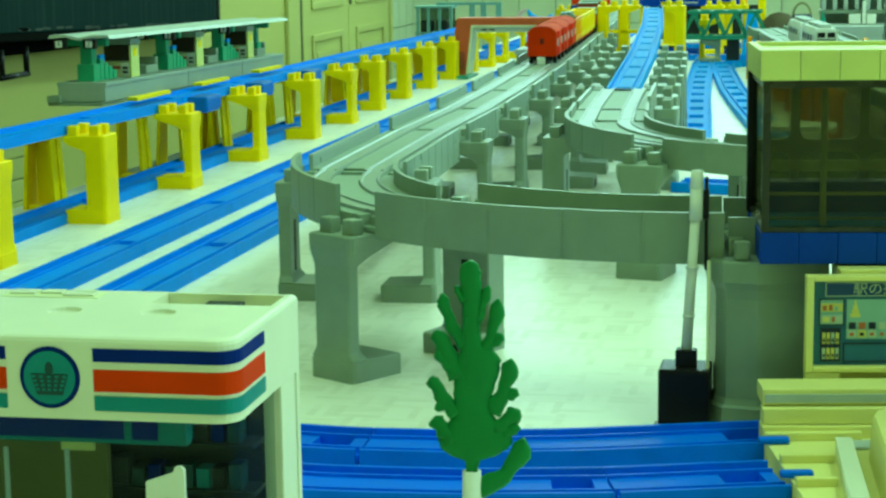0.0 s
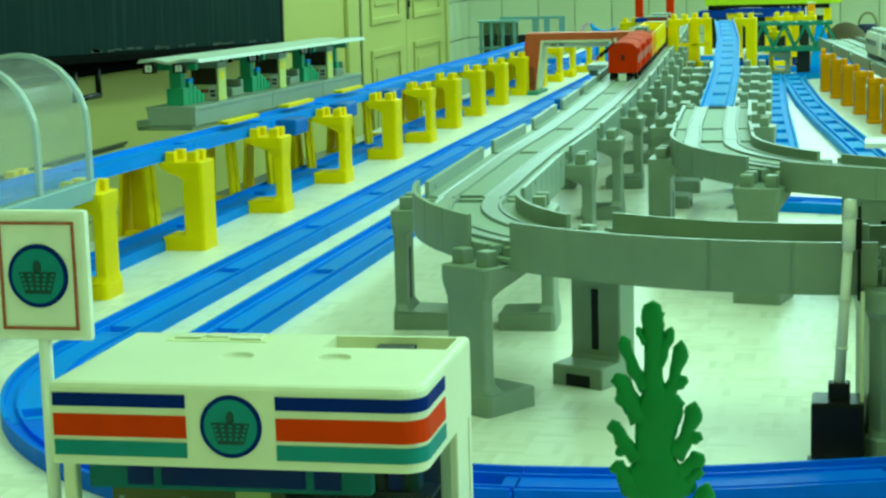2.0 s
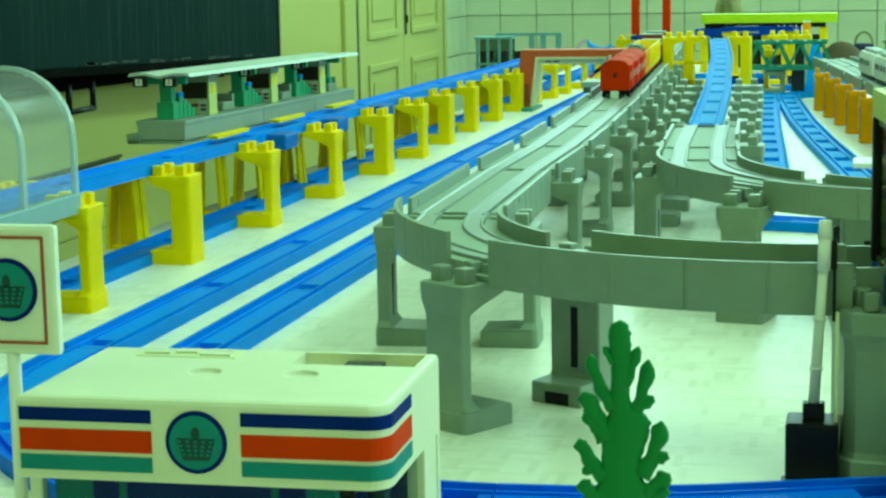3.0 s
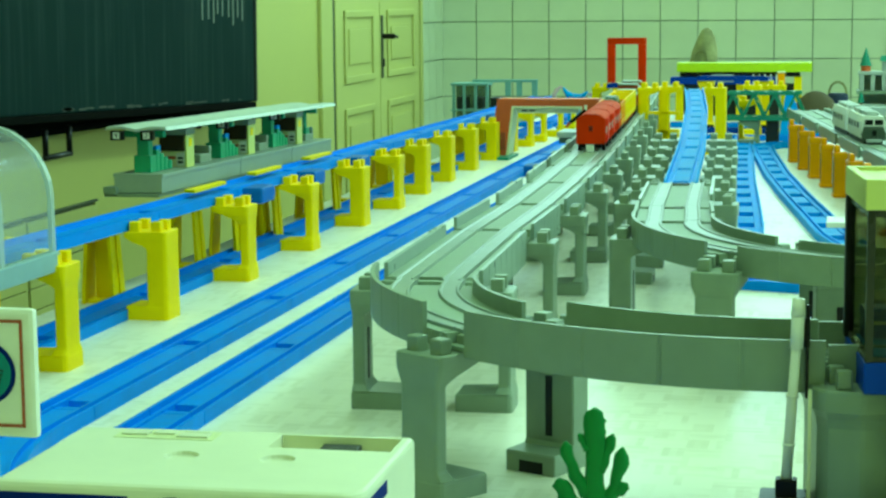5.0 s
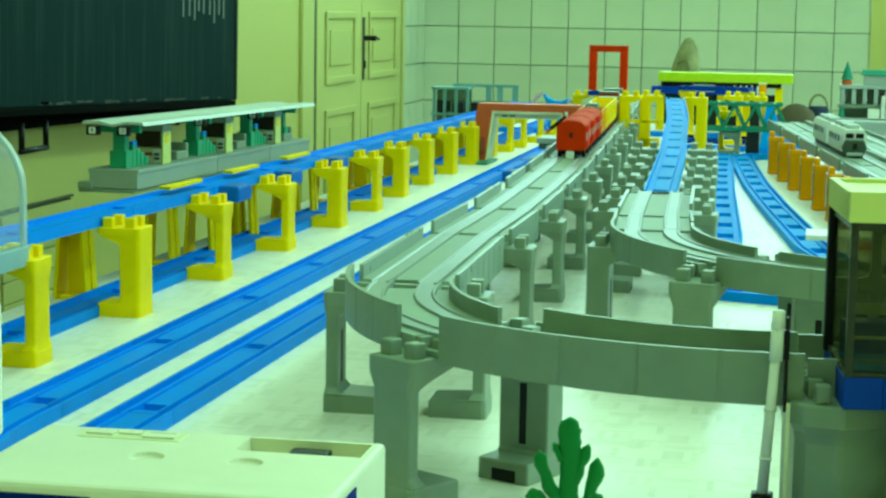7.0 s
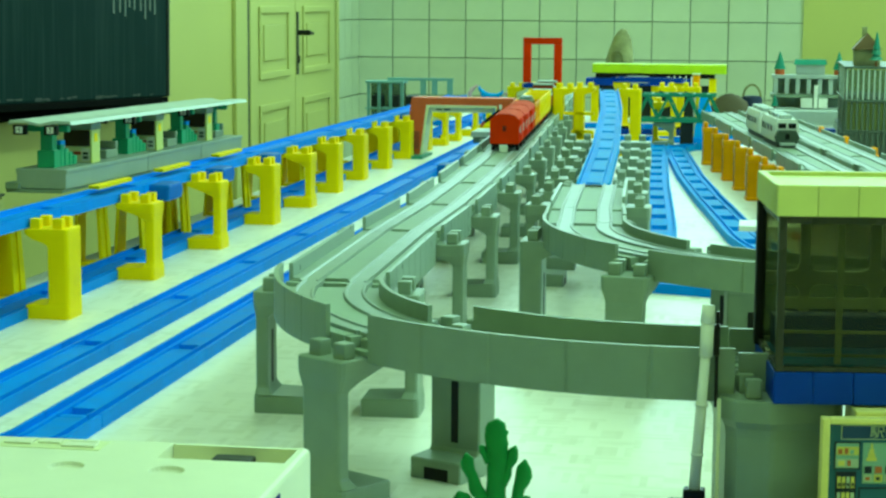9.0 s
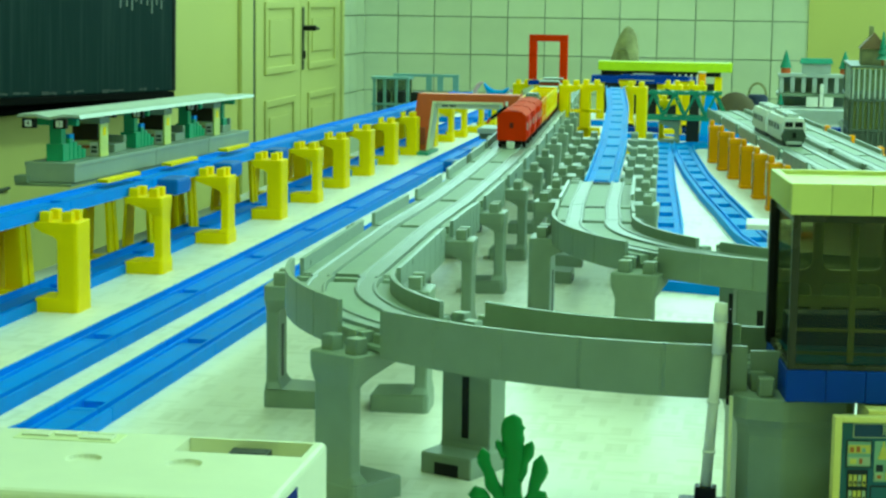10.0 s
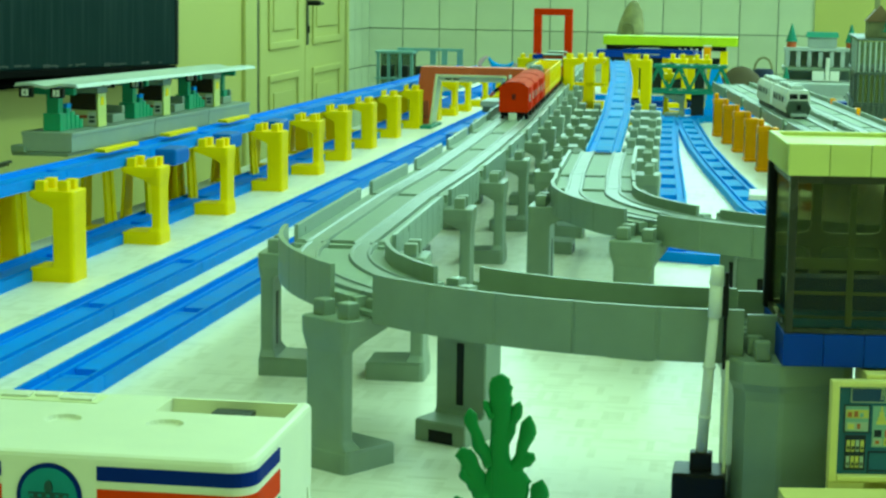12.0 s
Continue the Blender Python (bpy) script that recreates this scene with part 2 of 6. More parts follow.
def resample(pts, s0, s1, step=0.012, extra=()):
    n = max(2, int((s1 - s0) / step))
    ss = sorted({s0 + (s1 - s0) * i / n for i in range(n + 1)} | {s for s in extra if s0 < s < s1})
    return ss, [along(pts, s)[:3] for s in ss]


# ---- room ----
TABLE_H = 0.9
def slab(name, x0, x1, y0, y1, z0, z1, mat, label, category):
    ob = part(name, boxes((x0, x1, y0, y1, z0, z1)), mat)
    return tagged(ob, label, category, kind="structure")


slab("floor", -0.75, 4.0, -3.0, 4.3, -TABLE_H - 0.1, -TABLE_H, FLOORM, "dull brown linoleum classroom floor", "floor")
slab("ceiling", -0.75, 4.0, -3.0, 4.3, 2.0, 2.1, CEIL, "plain white plaster ceiling", "ceiling")
slab("wall_left", -0.75, -0.643, -3.0, 4.2, -TABLE_H, 2.0, WALL, "cream painted classroom wall", "wall")
tagged(part("wall_right", boxes((3.9, 4.0, -3.0, -1.2, -TABLE_H, 2.0), (3.9, 4.0, 2.6, 4.2, -TABLE_H, 2.0), (3.9, 4.0, -1.2, 2.6, -TABLE_H, 0.08), (3.9, 4.0, -1.2, 2.6, 1.62, 2.0)), WALL), "cream painted wall with a wide window", "wall", kind="structure")
win = base("window_2", pose(3.9, 0.7, 0.08), "wide daylight window band in the side wall", "window", kind="structure")
part("window_frame", boxes((0.04, 0.09, -1.9, -1.85, 0, 1.54), (0.04, 0.09, 1.85, 1.9, 0, 1.54), (0.04, 0.09, -1.85, 1.85, 0, 0.04), (0.04, 0.09, -1.85, 1.85, 1.5, 1.54)), CEIL, win)
part("window_sill", boxes((-0.08, -0.001, -1.95, 1.95, -0.03, -0.001), bev=0.004), CEIL, win)
slab("wall_back", -0.643, 3.9, -3.0, -2.9, -TABLE_H, 2.0, WALL, "cream painted plain wall", "wall")
far = tagged(part("wall_far", boxes((-0.643, 3.9, 4.208, 4.3, -TABLE_H, 0.65), (-0.643, -0.57, 4.208, 4.3, 0.65, 1.65), (2.43, 3.9, 4.208, 4.3, 0.65, 1.65), (-0.643, 3.9, 4.208, 4.3, 1.65, 2.0)), GROUT), "wall of pale tiles with dark joints", "wall", kind="structure")
# added window, out of view, which frames the sheen lamp
win = base("window_1", pose(0.93, 4.208, 0.65), "unseen window band added high in the far wall for sheen", "window", kind="structure")
part("window_frame", boxes((-1.5, -1.45, 0.01, 0.07, 0, 1.0), (1.45, 1.5, 0.01, 0.07, 0, 1.0), (-1.45, 1.45, 0.01, 0.07, 0, 0.03), (-1.45, 1.45, 0.01, 0.07, 0.97, 1.0)), CEIL, win)
part("window_sill", boxes((-1.5, 1.5, -0.06, 0.0, -0.03, -0.001), bev=0.004), CEIL, win)
slab("wall_far_paint", 0.70, 3.9, 4.195, 4.2075, -TABLE_H, 0.6, WALL, "cream painted strip beside the tiles", "wall")

table = tagged(part("table_top", boxes((-0.085, 3.2, -2.4, 2.9, -0.03, 0.0)), CLOTH), "white vinyl covered table with faint parquet print", "table", kind="structure")
for lx in (0.0, 1.55, 3.1):
    for ly in (-2.3, 0.3, 2.8):
        part("leg", boxes((lx - 0.02, lx + 0.02, ly - 0.02, ly + 0.02, -TABLE_H, -0.0302), bev=0.003), FLOORM, table, "plain table leg")


# ---- ground rails ----
def side_profile(sd, k=1.0):
    p = [(u * sd * k / 1000, w / 1000) for u, w in ((19, 0), (19, 9), (16.6, 9), (16.4, 5.2), (10.6, 5.2), (10.4, 8), (8.65, 8), (8.65, 0))]
    return p if sd < 0 else p[::-1]


def bed_profile(c, k=1.0):
    w = 0.0086 * k
    return [(-w, 0.0003), (-w, c / 1000), (w, c / 1000), (w, 0.0003)]


def blue_rail(pts, s0, s1, mat, label, group, ladder=False, far_end=False, k=1.0):
    """One toy rail: two grooved sides and a bed with sunk slots at its ends."""
    cuts, g = [], 0.0002
    slots = [(s1 - 0.024, s1 - 0.007)] if far_end else [(s0 + 0.007, s0 + 0.024)]
    if ladder:
        slots = [(s0 + 0.03 + 0.107 * k, s0 + 0.07 + 0.107 * k) for k in range(int((s1 - s0) / 0.106))]
    for a, b in slots:
        cuts += [a - g, a, b, b + g]
    ss, pp = resample(pts, s0 + 0.0006, s1 - 0.0006, extra=cuts)
    e = base("toy_rail", Matrix(), label, "toy rail", group)
    part("bed", sweep(bmesh.new(), pp, [bed_profile(1.5 if any(a <= s <= b for a, b in slots) else 6.6, k) for s in ss]), mat, e)
    for sd in (-1, 1):
        part("side_rail", sweep(bmesh.new(), pp, side_profile(sd, k)), mat, e)
    return e


def lay(pts, mat, label, group, step=0.214, s0=0.0, ladder=False, far_end=False, k=1.0, bend=99.0):
    """Rails end to end; past the bend a deeper blue paints in the weaker light."""
    total = length(pts)
    s = s0
    while s < total - 0.02:
        blue_rail(pts, s, min(s + step, total), mat if s < bend else SHADEDBLUE, label, group, ladder, far_end, k)
        s += step


BL = "blue plastic toy rail lying on the white table"
j = 0.078 - 0.214 * 5
lay([(-0.02, j, 0), (-0.025, 3.0, 0)], BLUE, BL, "rails under the elevated line")
loop_a = [(0.09, 3.0 - 0.01, 0), (0.097, 0.078, 0), (0.097, -0.387, 0)] + arc(0.407, -0.387, 0.31, 180, 272, 0, 36)[1:] + [(0.46, -0.694, 0), (0.52, -0.683, 0), (0.592, -0.661, 0)]
loop_b = [(0.163, 3.0, 0), (0.169, 0.078, 0), (0.169, -0.40, 0)] + arc(0.402, -0.40, 0.236, 180, 272, 0, 36)[1:] + [(0.45, -0.6335, 0), (0.50, -0.6235, 0), (0.59, -0.5945, 0)]
lay(loop_a, BLUE, BL, "rails of the outer ground loop", s0=(3.0 - 0.078) % 0.214 - 0.214 + 0.204, far_end=True, bend=3.5)
lay(loop_b, BLUE, BL, "rails of the inner ground loop", s0=(3.0 - 0.078) % 0.214, far_end=True, bend=3.5)
lay([(0.40, 2.0, 0), (0.405, 1.8, 0), (0.418, 1.5, 0), (0.437, 1.15, 0), (0.456, 0.85, 0), (0.468, 0.65, 0), (0.475, 0.44, 0)], LIGHTBLUE, BL, "rails on the far table", ladder=True)
lay([(0.4785, 0.262, 0), (0.5205, 0.250, 0), (0.66, 0.21, 0)], BLUE, BL, "rails under the second grey line")
lay([(0.50, 1.86, 0), (0.455, 1.845, 0), (0.437, 1.80, 0), (0.447, 1.65, 0), (0.478, 1.30, 0), (0.512, 1.0, 0), (0.54, 0.78, 0), (0.562, 0.60, 0), (0.60, 0.42, 0)], LIGHTBLUE, BL, "rails on the far table", ladder=True)
# elevated blue line on yellow piers, which sinks slightly towards the far end
SINK = ((-1.0, 0.0775), (-0.3, 0.0770), (-0.1, 0.0745), (0.2, 0.0705), (0.43, 0.0695), (0.645, 0.068), (0.83, 0.0665), (1.0, 0.0655), (1.19, 0.0645), (1.37, 0.063), (1.5, 0.0615), (2.8, 0.0535))


def deck_height(y):
    for (ya, za), (yb, zb) in zip(SINK, SINK[1:]):
        if y <= yb:
            return za + (zb - za) * (y - ya) / (yb - ya)
    return SINK[-1][1]


lay([(-0.02 - 0.003 * (y + 0.99) / 3.3, y, deck_height(y)) for y in (-0.99, -0.3, -0.1, 0.2, 0.43, 0.645, 0.83, 1.0, 1.19, 1.37, 1.5, 2.3)], BLUE, "blue plastic toy rail carried by yellow piers", "rails of the elevated line", s0=0.0)


# ---- piers ----
def pier_outline(w, x0, x1, c):
    """A block from x0 to x1 with half width w, its outer corners rounded by c."""
    r = 0.0008
    return [(x0, -w + r), (x0 + r, -w), (x1 - c, -w), (x1 - c * 0.3, -w + c * 0.3), (x1, -w + c),
            (x1, w - c), (x1 - c * 0.3, w - c * 0.3), (x1 - c, w), (x0 + r, w), (x0, w - r)]


def make_pier(name, h, slim, mat, label, group, slot=True):
    """A toy bridge pier: foot, column, overhanging cap and four studs. Its toe points to -x.
    A slim one narrows between foot and cap, a broad one is flush with both on its outer side."""
    e = base(name, Matrix(), label, "toy pier", group)
    lo, hi = 0.0115, h - 0.0085
    if slim:
        x0, k, x1, c = 0.0272, 0.0130, 0.0351, 0.0016
        rings = [(0, 0.0, 0.0163, 0.0362, 0.003), (0.0100, 0.0, 0.0163, 0.0362, 0.003), (0.0110, 0.0006, 0.0158, 0.0358, 0.003),
                 (lo + 0.0003, x0 - 0.0028, k + 0.0036, x1 + 0.0006, 0.0028), (lo + 0.0040, x0 - 0.0006, k + 0.0004, x1 + 0.0001, c), (lo + 0.0055, x0, k, x1, c)]
        for f in (0.0, 0.2, 0.6, 1.0):
            rings.append((hi - 0.0085 + 0.0082 * f, x0 * (1 - 0.55 * f ** 1.6), k + (0.0160 - k) * f, x1 + (0.0361 - x1) * f, c + 0.001 * f))
    else:
        x0, k, x1, c = 0.0190, 0.0160, 0.0362, 0.0030
        rings = [(0, 0.0, 0.0163, 0.0362, 0.003), (0.0105, 0.0, 0.0163, 0.0362, 0.003), (lo, 0.0006, 0.0160, 0.0362, 0.003),
                 (lo + 0.0004, x0 - 0.0016, k, x1, c), (lo + 0.0030, x0, k, x1, c)]
        for f in (0.0, 0.25, 0.6, 1.0):
            rings.append((hi - 0.0068 + 0.0065 * f, x0 * (1 - 0.65 * f ** 2.2), k, x1, c))
    rings += [(h - 0.0048, 0.0006, 0.0163, 0.0363, 0.003), (h - 0.0042, 0.0, 0.0163, 0.0363, 0.003), (h - 0.0006, 0.0, 0.0163, 0.0363, 0.003), (h, 0.0006, 0.0157, 0.0357, 0.0028)]
    part("body", loft(bmesh.new(), [[(x, y, z) for x, y in pier_outline(w, a, b, c)] for z, a, w, b, c in rings]), mat, e)
    if slot:
        # openings as solid black blocks, their inner shade put into the colour
        part("slot", boxes((x0 - 0.0004, x0 + 0.004, -0.0022, 0.0022, 0.0175, h - 0.026)), BLACK, e, "black strip for the shade in the narrow slot")
        part("socket", boxes((-0.0002, 0.012, -0.0085, 0.0070, 0.0004, 0.0070)), BLACK, e, "black block for the shade in the toe's square socket")
    else:
        # black inset paints the shadow between toe and rail
        part("toe_gap", boxes((-0.0012, 0.0012, -0.0165, 0.0165, 0.0003, 0.0092)), BLACK, e, "black inset for the shade at the toe's end")
    st = None
    for sx, sy in ((0.0085, -0.0105), (0.0085, 0.0105), (0.0265, -0.0085), (0.0265, 0.0085)):
        if st is None:
            bm = bmesh.new()
            box(bm, -0.0041, 0.0041, -0.0041, 0.0041, 0, 0.0085, bev=0.0009, seg=2)
            st = mesh_of(bm, mat)
        s = part("stud", st, mat, e)
        s.location = (sx, sy, h - 0.0005)
    return e


PH = 0.0775
PIERS = {}


def pier(x, y, heading, colour="yellow", h=PH, slim=True, z=0.0, group="", slot=False):
    """A pier whose outer side looks to the heading (degrees)."""
    slot = slot or colour == "grey"
    key = (colour, round(h, 4), slim, slot)
    m = pose(x, y, z, 0, 0, heading)
    if key not in PIERS:
        mat = {"yellow": YELLOW, "grey": GREY, "orange": ORANGE}[colour]
        PIERS[key] = make_pier("bridge_pier", h, slim, mat, f"{colour} plastic toy bridge pier with studs on top", group or f"{colour} bridge piers", slot=slot)
        PIERS[key].matrix_basis = m
        return PIERS[key]
    return copy_thing(PIERS[key], m)


def trestle(x, y, group, web=False):
    """A hollow trestle: two thin legs splayed across the line, a cap, a foot bar and sometimes a web."""
    t = base("trestle", pose(x, y, 0), "hollow yellow plastic trestle under the elevated toy rail", "toy pier", group)
    h = deck_height(y) - 0.0004
    for a in (-1, 1):
        leg = part("leg", loft(bmesh.new(), [[(a * (0.0118 + sp), -0.011 * s2, z), (a * (0.0118 + sp), 0.011 * s2, z), (a * (0.0086 + sp), 0.011 * s2, z), (a * (0.0086 + sp), -0.011 * s2, z)] for z, s2, sp in ((0, 1.25, 0.0035), (h - 0.010, 1.0, 0.0))]), YELLOW, t)
        part("rib", loft(bmesh.new(), [[(a * (0.0120 + sp), v - 0.0011, z), (a * (0.0120 + sp), v + 0.0011, z), (a * (0.0132 + sp), v + 0.0011, z), (a * (0.0132 + sp), v - 0.0011, z)] for z, v, sp in ((0.002, 0.0, 0.0035), (h - 0.0102, 0.0, 0.0))]), YELLOW, leg)
    part("cap", boxes((-0.0142, 0.0142, -0.0135, 0.0135, h - 0.0099, h), bev=0.0012), YELLOW, t)
    if web:
        part("web", boxes((-0.0084, 0.0084, 0.004, 0.0062, 0.0039, h - 0.0101)), YELLOW, t)
    part("foot_bar", boxes((-0.0112, 0.0112, -0.010, 0.010, 0.0, 0.0038), bev=0.0006), YELLOW, t)


for i in range(-3, 10):
    y = 0.214 * i + 0.0195 if i < 4 else 0.662 + 0.178 * (i - 3)
    x = -0.004 if 0 <= i < 5 else -0.010 if i == 5 else -0.013 if i > 5 else 0.0005
    pier(x, y, 0, "yellow", h=round(deck_height(y), 4), slim=i in (-1, 1, 2, 4))
    if i < 0:
        pier(-0.0405, y + 0.068, 180, "yellow", h=round(deck_height(y + 0.068), 4), slim=False, slot=True)
    else:
        trestle(-0.058, y + 0.068, "rear trestles of the elevated line", web=i % 3 != 1)


# ---- grey elevated line ----
def deck_profile(c, d):
    return [(u / 1000, w / 1000) for u, w in ((-29, 0.5), (-29, d), (-21.6, d), (-21.5, 8.0), (-8.3, 8.0), (-8.2, c), (8.2, c), (8.3, 8.0), (21.5, 8.0), (21.6, d), (29, d), (29, 0.5))]


def track_profile(side, k):
    p = [(side * k * u / 1000, w / 1000) for u, w in ((21.3, 7.0), (21.3, 8.8), (20.9, 10.3), (19.5, 10.3), (18.7, 9.4), (10.8, 9.4), (10.2, 10.3), (8.8, 10.3), (8.4, 8.8), (8.4, 7.0))]
    return p if side < 0 else p[::-1]


def wall_profile(side, t, lo=-1.5, hi=24.5):
    a, b = 0.0291 * side, (0.0291 + t) * side
    return [(a, lo / 1000), (b, lo / 1000), (b, hi / 1000), (a, hi / 1000)]


def elevated_rail(pts, s0, s1, label, group, walls=(1, 1), gap=0.018, mat=None, hi=(23.0, 23.0), gap_end=None, lo=(-1.5, -1.5), panels=5, k=1.0, inner_gap=None, wall_mat=None):
    mat = mat or GREY
    e = base("elevated_rail", Matrix(), label, "toy rail", group)
    cuts, g = [], 0.0002
    slots = [(s0 + 0.005, s0 + 0.019)]
    for a, b in slots:
        cuts += [a - g, a, b, b + g]
    ss, pp = resample(pts, s0 + 0.0003, s1 - 0.0003, extra=cuts)
    prof = [[(u * k, w) for u, w in deck_profile(*((2.0, 3.0) if any(a <= s <= b for a, b in slots) else (8.8, 8.6)))] for s in ss]
    part("deck", sweep(bmesh.new(), pp, prof), GREYBED, e, "dull grey deck")
    for side in (-1, 1):
        part("track", sweep(bmesh.new(), pp, track_profile(side, k)), TRACK, e, "polished grey wheel track")
    ge, outer_gap = gap if gap_end is None else gap_end, gap
    for side, on, top, low in zip((-1, 1), walls, hi, lo):
        if not on:
            continue
        gap = inner_gap if inner_gap and side < 0 else outer_gap
        cuts = []
        for i in range(1, panels):
            m = s0 + gap + (s1 - s0 - gap - ge) * i / panels
            cuts += [m - 0.0006, m - 0.0005, m + 0.0005, m + 0.0006]
        ss, pp = resample(pts, s0 + gap, s1 - ge, extra=cuts)
        prof = [[(u - side * 0.0291 * (1 - k), w) for u, w in wall_profile(side, 0.0021 if any(cuts[i * 4 + 1] <= s <= cuts[i * 4 + 2] for i in range(panels - 1)) else 0.0026, lo=low, hi=top)] for s in ss]
        part("guard_wall", sweep(bmesh.new(), pp, prof), wall_mat or mat, e)
    return e


DZ = PH
GL = "grey plastic elevated toy rail with low guard walls"
# line one: far end to the curve, then across to the station
one_straight = [(x, y, deck_height(y)) for x, y in ((0.3185, -0.303), (0.3054, -0.027), (0.3008, 0.18), (0.294, 0.387), (0.2847, 0.594), (0.2734, 0.801), (0.261, 1.008), (0.2487, 1.215), (0.2353, 1.422), (0.2221, 1.629), (0.2096, 1.836), (0.1965, 2.043), (0.1833, 2.25))]
for p, q in zip(one_straight, one_straight[1:]):
    elevated_rail([p, q], 0, length([p, q]), GL, "rails of the first grey line", gap=0.024, hi=(17.0, 12.8), lo=(-12, -12), panels=8, wall_mat=PALEWALL)
c1 = arc(0.538, -0.303, 0.216, 180, 270, DZ, 30)
half = length(c1) / 2
c1b = arc(0.538, -0.303, 0.216, 225, 276, DZ, 18)
elevated_rail(c1, 0, half, GL, "rails of the first grey line", gap=0.02, gap_end=0.012, hi=(17.5, 23.0))
elevated_rail(c1b, 0, length(c1b), GL, "rails of the first grey line", gap=0.02, gap_end=0.0005, hi=(22.5, 23.0), inner_gap=0.034)
elevated_rail([(0.5606, -0.5178, DZ), (0.775, -0.4955, DZ)], 0, 0.214, GL, "rails of the first grey line", walls=(1, 1), gap=0.0005, hi=(22.5, 20.0), k=0.8)
# line two
two = [(0.4198, 0.36, 0.0740), (0.4318, 0.145, 0.0758), (0.4414, 0.031, DZ)]
elevated_rail([two[0], two[1]], 0, length(two[:2]), GL, "rails of the second grey line", gap=0.024, hi=(17.0, 12.8), lo=(-12, -12), panels=8, wall_mat=PALEWALL)
elevated_rail([two[1], two[2]], 0, length(two[1:]), GL, "rails of the second grey line", gap=0.012, hi=(15.0, 15.0), lo=(-4.0, -4.0))
c2 = arc(0.682, 0.031, 0.2406, 180, 223, DZ, 18)
elevated_rail(c2, 0, length(c2), GL, "rails of the second grey line", gap=0.004, gap_end=0.006, hi=(15.5, 16.5), lo=(-1.5, -3.5))
c2b = arc(0.682, 0.031, 0.2406, 223, 268, DZ, 18)
elevated_rail(c2b, 0, length(c2b), GL, "rails of the second grey line", gap=0.022, gap_end=0.0005, hi=(15.5, 16.5), lo=(-1.5, -3.5))
elevated_rail([c2b[-1], (0.888, -0.212, DZ)], 0, 0.2, GL, "rails of the second grey line", gap=0.0005, hi=(15.5, 16.5), lo=(-1.5, -3.5))
# toothed couplings where the ramp meets the grey rails
for y0 in (0.335, 0.128):
    x0 = 0.4198 + (0.36 - y0) * 0.056
    rack = base("toothed_coupling", pose(x0, y0, 0.0836, 0, 0, 5), "row of small dark teeth across the grey toy rail", "rail coupling", "rail couplings")
    for k in range(6):
        part("tooth", boxes((-0.0075 + 0.0026 * k, -0.0058 + 0.0026 * k, -0.004 + 0.002 * (k % 2), 0.003, 0, 0.0022), bev=0.0003), DARK, rack)

# blue ramp that climbs away from line two
ramp = [(0.4180, 0.361, 0.0755), (0.4015, 0.72, 0.085), (0.365, 1.27, 0.094), (0.326, 1.72, 0.101)]
lay(ramp, LIGHTBLUE, "light blue plastic toy rail climbing on grey piers", "rails of the blue ramp", step=0.107, k=0.82)

# grey piers in pairs beside both lines
for (x, y, _), (x2, y2, _) in zip(one_straight, one_straight[1:]):
    a = math.degrees(math.atan2(y2 - y, x2 - x)) - 90
    ca, sa = math.cos(radians(a)), math.sin(radians(a))
    py = y + (0.032 if y < -0.2 else 0.02)
    pier(x + 0.013 * ca, py + 0.013 * sa, a, "grey", h=round(deck_height(py), 4))
    pier(x - 0.0185 * ca, py - 0.0185 * sa, a + 180, "grey", h=round(deck_height(py), 4))
ca, sa = math.cos(radians(225)), math.sin(radians(225))
pier(0.5405 + 0.2345 * ca, -0.299 + 0.2345 * sa, 238, "grey")
pier(0.541 + 0.194 * ca, -0.293 + 0.194 * sa, 425, "grey", slim=False)
pier(0.433, -0.006, 180, "grey", slim=False)
pier(0.494, -0.152, 258, "grey")
pier(0.530, -0.105, 45, "grey")
pier(0.4020, 0.275, 180, "grey", h=0.0735)
pier(0.4420, 0.275, 0, "grey", h=0.0735)
pier(0.5725, -0.172, 100, "grey", slim=False)
s, total = 0.02, length(ramp)
while s < 0.60:
    x, y, z, hd = along(ramp, s)
    a = hd - 90 if hd > 0 else hd + 90
    ca, sa = math.cos(radians(a)), math.sin(radians(a))
    pier(x + 0.016 * ca, y + 0.016 * sa, a, "grey", h=round(z - 0.001, 3))
    pier(x - 0.016 * ca, y - 0.016 * sa, a + 180, "grey", h=round(z - 0.001, 3))
    s += 0.098


# ---- wall tiles, door, board on the room's walls ----
def tile_mesh(w, h):
    bm = bmesh.new()
    box(bm, -w / 2, w / 2, 0, 0.006, -h / 2, h / 2)
    return mesh_of(bm, TILE)


TW, TH = 0.1125, 0.1138
tm = tile_mesh(TW - 0.003, TH - 0.003)
for k in range(-1, 11):
    for r in range(-4, 3):
        t = part("tile", tm, TILE, far)
        t.location = (-0.530 + TW * (k + 0.5), 4.2025, 0.192 + TH * (r + 0.5))
rest = bmesh.new()
for k in range(-1, 11):
    for r in list(range(-9, -4)) + [14, 15]:
        x, z = -0.530 + TW * (k + 0.5), 0.192 + TH * (r + 0.5)
        box(rest, x - TW / 2 + 0.0017, x + TW / 2 - 0.0017, 4.2025, 4.2085, z - TH / 2 + 0.0017, z + TH / 2 - 0.0017)
part("tile_field", rest, TILE, far)["kind"] = "stuff"
strip = tagged(part("wall_tile_strip", boxes((-0.643, -0.6385, 3.9, 4.2, -0.9, 2.0)), GROUT), "narrow strip of pale wall tiles beside the door", "wall", kind="structure")
tm2 = mesh_of(boxes((0, 0.004, -0.098, 0, -TH / 2 + 0.0017, TH / 2 - 0.0017)), TILE)
